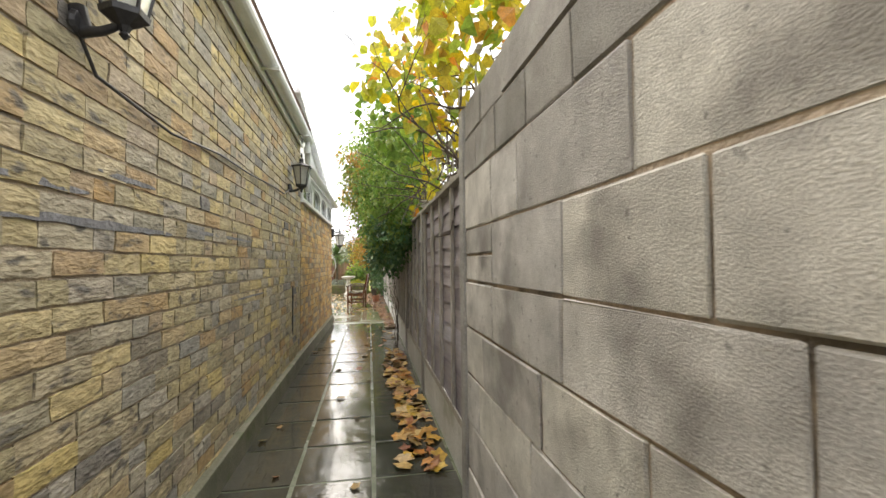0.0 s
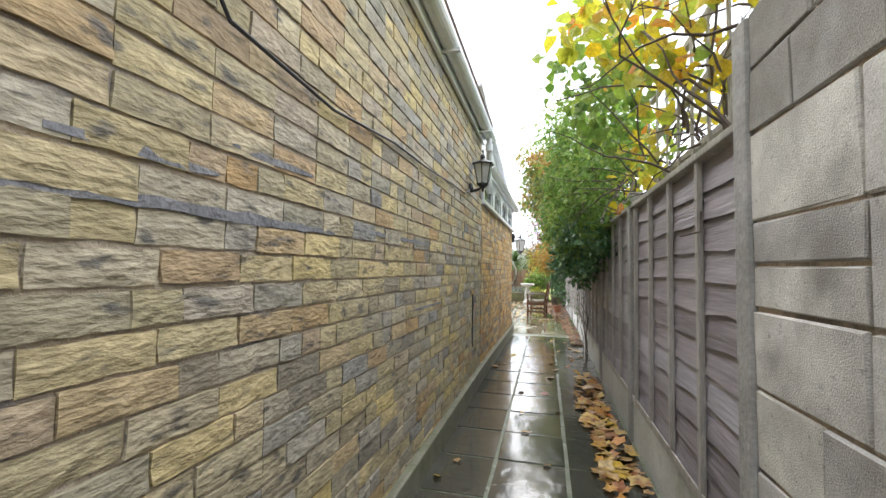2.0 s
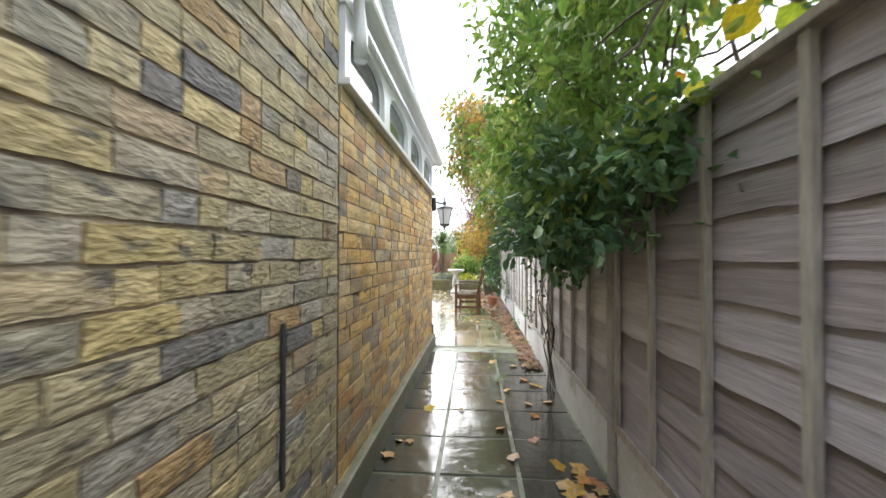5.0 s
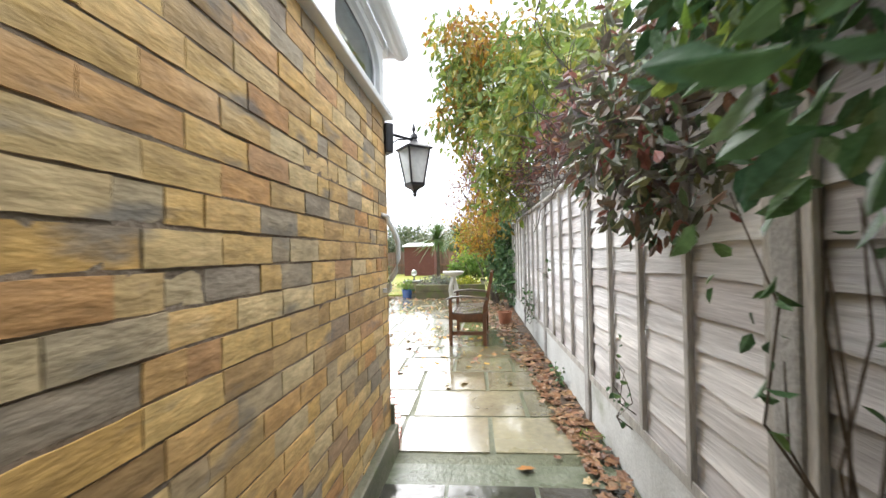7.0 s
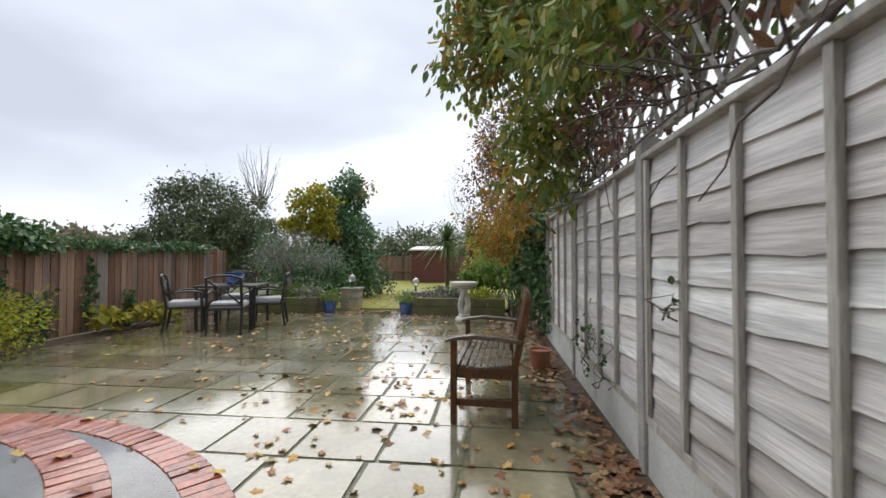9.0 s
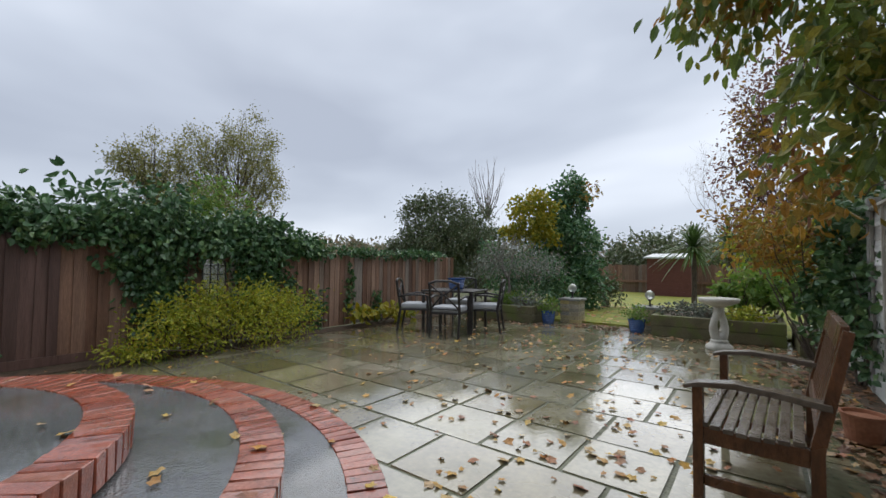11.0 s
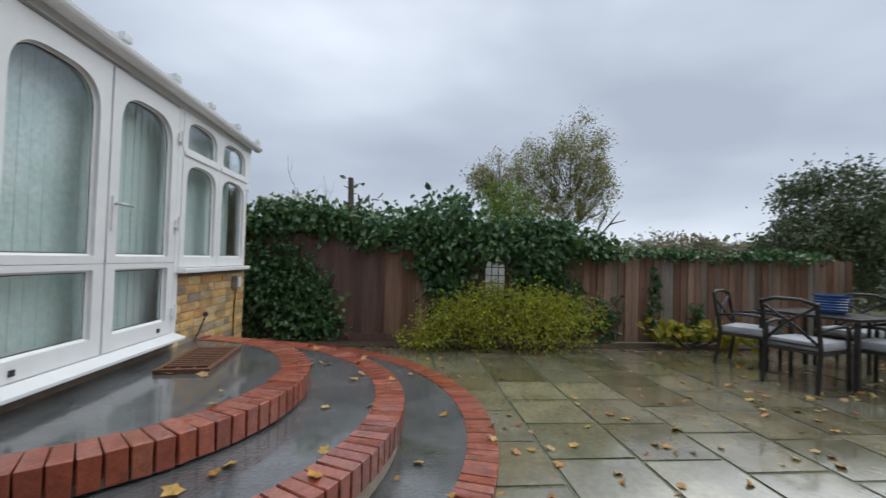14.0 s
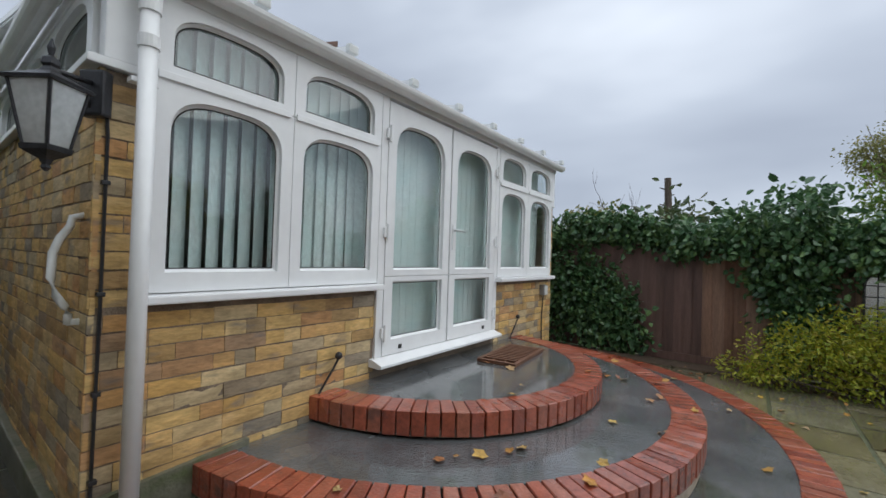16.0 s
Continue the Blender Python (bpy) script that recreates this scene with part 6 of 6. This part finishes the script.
# ---- bricks, blocks, slabs ----
def brick_shape(name, length, depth, height, mat, seed, rough=0.0025):
    """A brick in the x-z plane, its worn face near y = 0 looking along -y, with a chipped outline."""
    rng = random.Random(seed)
    nx, nz = (5 if length > 0.15 else 3), 2
    v, f = [], []
    for k in range(nz + 1):
        for i in range(nx + 1):
            rim = i in (0, nx) or k in (0, nz)
            x, z = (i / nx - 0.5) * length, (k / nz - 0.5) * height
            chip = rng.uniform(-1.0, 0.35) if rim else 0.0
            x += rng.uniform(-0.4, 0.4) * rough + (math.copysign(chip * rough, x) if i in (0, nx) else rng.uniform(-2, 2) * rough)
            z += math.copysign(chip * rough, z) if k in (0, nz) else rng.uniform(-2, 2) * rough
            v.append((x, (0.002 if rim else 0.0) + rng.uniform(-0.55, 0.55) * rough, z))
    w = nx + 1
    for k in range(nz):
        for i in range(nx):
            f.append((k * w + i, k * w + i + 1, (k + 1) * w + i + 1, (k + 1) * w + i))
    ring = list(range(w)) + [k * w + nx for k in range(1, nz + 1)] + [nz * w + i for i in range(nx - 1, -1, -1)] + [k * w for k in range(nz - 1, 0, -1)]
    n0 = len(v)
    v += [(v[i][0], depth, v[i][2]) for i in ring]
    m = len(ring)
    f += [(ring[i], n0 + i, n0 + (i + 1) % m, ring[(i + 1) % m]) for i in range(m)] + [tuple(n0 + i for i in range(m))]
    me = bpy.data.meshes.new(name)
    me.from_pydata(v, [], f)
    me.materials.append(mat)
    me.update()
    return me


def lay_wall(wall, place, length, z0, z1, mats, near, seed, pitch=0.077, joint=0.010, hole=None, jit=0.0028, limit=300, relief=0.003):
    """Courses of stretchers and headers; place(u, z) gives the pose of a brick's middle. Bricks inside near = (u0, u1, z0, z1) are parts."""
    rng = random.Random(seed)
    long_shapes = [brick_shape("brick", 0.214, 0.02, pitch - joint, mats[0], seed + i, rough=jit) for i in range(6)]
    short_shapes = [brick_shape("brick", 0.102, 0.02, pitch - joint, mats[0], seed + 20 + i, rough=jit) for i in range(4)]
    rest = Geo()
    singles, course, z = [], 0, z0
    while z + pitch <= z1 + 0.01:
        u = -rng.choice((0.0, 0.056, 0.112))
        while u < length:
            is_head = rng.random() < 0.28
            ln = 0.102 if is_head else 0.214
            mid, zc = u + ln / 2, z + pitch / 2
            a, b = max(u, 0.0), min(u + ln, length)
            if b - a > 0.03 and not (hole and hole(mid, zc)):
                whole = a == u and b == u + ln
                m = place((a + b) / 2, zc) @ pose(0, rng.uniform(-relief, relief), rng.uniform(-0.0015, 0.0015), 0, rng.uniform(-0.5, 0.5), 0)
                if whole and near[0] <= mid <= near[1] and near[2] <= zc <= near[3] and len(singles) < limit:
                    singles.append((m, is_head))
                else:
                    me = (short_shapes if is_head else long_shapes)[rng.randrange(4)]
                    k = (b - a) / ln
                    rest.add([m @ Vector((v.co.x * k, v.co.y, v.co.z)) for v in me.vertices], [tuple(p.vertices) for p in me.polygons])
            u += ln + joint * 0.6
        z += pitch
        course += 1
    for m, is_head in singles:
        b = new("brick", rng.choice(short_shapes if is_head else long_shapes))
        b.parent = wall
        b.matrix_local = m
    if rest.v:
        tagged(part("brickwork", rest, mats[1], wall), kind="stuff")


def on_side(u, z, y0):
    return pose(WX, y0 + u, z, 0, 0, 90)


lay_wall(house, lambda u, z: on_side(u, z, -2.0), 7.70, 0.10, 2.74, (M_old_brick, M_old_brick_far), (2.7, 5.0, 0.55, 1.75), 201, pitch=0.079, joint=0.015, jit=0.0045, relief=0.003)
lay_wall(side, lambda u, z: pose(side_x(5.73 + u), 5.73 + u, z, 0, 0, 90 - math.degrees(SKEW)), FY - 5.73, 0.10, 2.03, (M_new_brick, M_new_brick_far), (1.0, 3.8, 0.5, 1.9), 202)
lay_wall(front, lambda u, z: pose(side_x(FY) - u, FY, z, 0, 0, 180), 1.565, 0.10, 1.055, (M_new_brick, M_new_brick_far), (0, 1.6, 0.2, 1.1), 203)
lay_wall(front, lambda u, z: pose(side_x(FY) - u, FY, z, 0, 0, 180), 0.165, 1.05, 2.03, (M_new_brick, M_new_brick_far), (0, 0.2, 1.0, 2.2), 204)
lay_wall(front, lambda u, z: pose(-4.12 - u, FY, z, 0, 0, 180), 1.46, 0.10, 1.055, (M_new_brick, M_new_brick_far), (0, 1.6, 0.2, 1.1), 205)
lay_wall(front, lambda u, z: pose(-5.505 - u, FY, z, 0, 0, 180), 0.075, 1.05, 1.97, (M_new_brick, M_new_brick_far), (0, 0.2, 1.0, 2.2), 206)

# grey cement smears along some bed joints of the old wall
smear_r = random.Random(77)
for y0, y1, zc, wide in ((1.0, 2.25, 1.372, 0.030), (2.3, 3.5, 1.405, 0.022), (1.35, 1.70, 1.462, 0.026), (1.74, 2.10, 1.545, 0.022), (0.2, 0.9, 1.12, 0.022), (3.1, 4.0, 1.01, 0.016), (0.6, 1.3, 0.72, 0.02)):
    n = int((y1 - y0) / 0.05)
    top, low = [], []
    for i in range(n + 1):
        y, k = y0 + (y1 - y0) * i / n, math.sin(math.pi * (i + 0.3) / (n + 0.6)) ** 0.4
        top.append((WX - 0.006, y, zc + k * wide * smear_r.uniform(0.3, 0.6)))
        low.append((WX - 0.006, y, zc - k * wide * smear_r.uniform(0.3, 0.6)))
    part("mortar_smear", Geo().prism(low + top[::-1], (0.006, 0, 0)), M_cement, house)

# concrete blocks
rng = random.Random(301)
courses = [(0.0, 0.24), (0.24, 0.47), (0.47, 0.70), (0.70, 0.925), (0.925, 1.15), (1.15, 1.275), (1.275, 1.40), (1.40, 1.66), (1.66, 1.85), (1.85, 2.03)]
for ci, (a, b) in enumerate(courses):
    y = 2.285
    while y > -3.5:
        ln = 0.45 if ci in (5, 6) else rng.choice((0.30, 0.46, 0.60, 0.60)) if y < 2.2 else rng.choice((0.22, 0.30, 0.44))
        if ci == 6 and y < 2.2:
            break
        if ci == 5 and y < 2.2:
            a, b, ln = 1.15, 1.40, rng.choice((0.46, 0.60))
        bm = bmesh.new()
        bmesh.ops.create_cube(bm, size=1.0)
        for v in bm.verts:
            v.co = Vector((v.co.x * 0.016, v.co.y * (ln - 0.008), v.co.z * (b - a - 0.010)))
        bmesh.ops.bevel(bm, geom=bm.edges[:], offset=0.004, segments=1, affect="EDGES")
        for v in bm.verts:
            v.co += Vector([rng.uniform(-0.0035, 0.0035) for _ in range(3)])
        me = bpy.data.meshes.new("block")
        bm.to_mesh(me)
        bm.free()
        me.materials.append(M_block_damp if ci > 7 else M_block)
        o = new("block", me)
        o.parent = block_wall
        o.matrix_local = pose(0.402 + rng.uniform(-0.004, 0.003), y - ln / 2, (a + b) / 2, 0, rng.uniform(-0.4, 0.4), 0)
        y -= ln


# paving
def slab_shape(seed, mat, bevel=0.02):
    rng = random.Random(seed)
    bm = bmesh.new()
    bmesh.ops.create_cube(bm, size=1.0)
    for v in bm.verts:
        v.co.z *= 0.05
    top = [e for e in bm.edges if all(v.co.z > 0 for v in e.verts)]
    bmesh.ops.bevel(bm, geom=top, offset=bevel, segments=2, affect="EDGES")
    for v in bm.verts:
        v.co += Vector((rng.uniform(-1, 1) * 0.006, rng.uniform(-1, 1) * 0.006, 0))
    me = bpy.data.meshes.new("slab")
    bm.to_mesh(me)
    bm.free()
    me.materials.append(mat)
    return me


def lay_slab(shapes, parent, x0, x1, y0, y1, gap, rng, lift=0.0, tilt=0.25):
    o = new("slab", rng.choice(shapes))
    o.parent = parent
    o.matrix_local = pose((x0 + x1) / 2, (y0 + y1) / 2, -0.025 + lift + rng.uniform(-0.002, 0.002), rng.gauss(0, tilt), rng.gauss(0, tilt), rng.choice((0, 180)) + rng.gauss(0, 0.25)) @ Matrix.Diagonal((x1 - x0 - gap, y1 - y0 - gap, 1, 1))


paving = bpy.data.objects["pavement"]
path = bpy.data.objects["path"]
rng = random.Random(401)
path_shapes = [slab_shape(500 + i, M_path, 0.012) for i in range(5)]
y = -1.65
while y < 8.95:
    for x0, x1 in ((-0.93, -0.51), (-0.51, -0.06), (-0.06, 0.43)):
        lay_slab(path_shapes, path, x0, x1, y, y + 0.488, 0.014, rng, tilt=0.15)
    y += 0.488
terrace_shapes = [slab_shape(520 + i, M_slab, 0.010) for i in range(6)]
y, row = 9.42, 0
while y < 18.6:
    d = 0.575 if row % 3 else 0.56
    x = 0.30 - (0.28 if row % 2 else 0.0)
    if row % 2:
        lay_slab(terrace_shapes, paving, x, 0.30, y, y + d, 0.020, rng)
    while x > -6.3:
        w = rng.choice((0.53, 0.56, 0.56, 0.6, 0.86)) if x > -1.0 else rng.choice((0.54, 0.56, 0.58))
        inside = math.hypot(x - w / 2 - CX, y + d / 2 - CY) < 2.2 or (y < 9.6 and x < -0.9)
        if not inside:
            lay_slab(terrace_shapes, paving, x - w, x, y, y + d, 0.020, rng)
        x -= w
    y += d
    row += 1

# red bricks on edge round the steps
rng = random.Random(601)
red_shapes = []
for i in range(5):
    r2 = random.Random(610 + i)
    bm = bmesh.new()
    bmesh.ops.create_cube(bm, size=1.0)
    for v in bm.verts:
        v.co = Vector((v.co.x * 0.20, v.co.y * (0.068 + 0.006 * (v.co.x > 0)), v.co.z * 0.138))
    bmesh.ops.bevel(bm, geom=bm.edges[:], offset=0.004, segments=1, affect="EDGES")
    for v in bm.verts:
        v.co += Vector([r2.uniform(-0.002, 0.002) for _ in range(3)])
    me = bpy.data.meshes.new("brick")
    bm.to_mesh(me)
    bm.free()
    me.materials.append(M_red)
    red_shapes.append(me)
for e, r, z, cx, cy in step_obs:
    a0 = math.asin((FY - cy) / r) + 0.02
    n = int((math.pi - 2 * a0) * r / 0.083)
    for i in range(n + 1):
        a = a0 + (math.pi - 2 * a0) * i / n
        o = new("brick", rng.choice(red_shapes))
        o.parent = e
        o.matrix_local = pose(cx + (r - 0.095) * math.cos(a), cy + (r - 0.095) * math.sin(a), z - 0.069 + rng.uniform(-0.002, 0.002), rng.gauss(0, 0.5), rng.gauss(0, 0.4), math.degrees(a) + rng.gauss(0, 0.5))
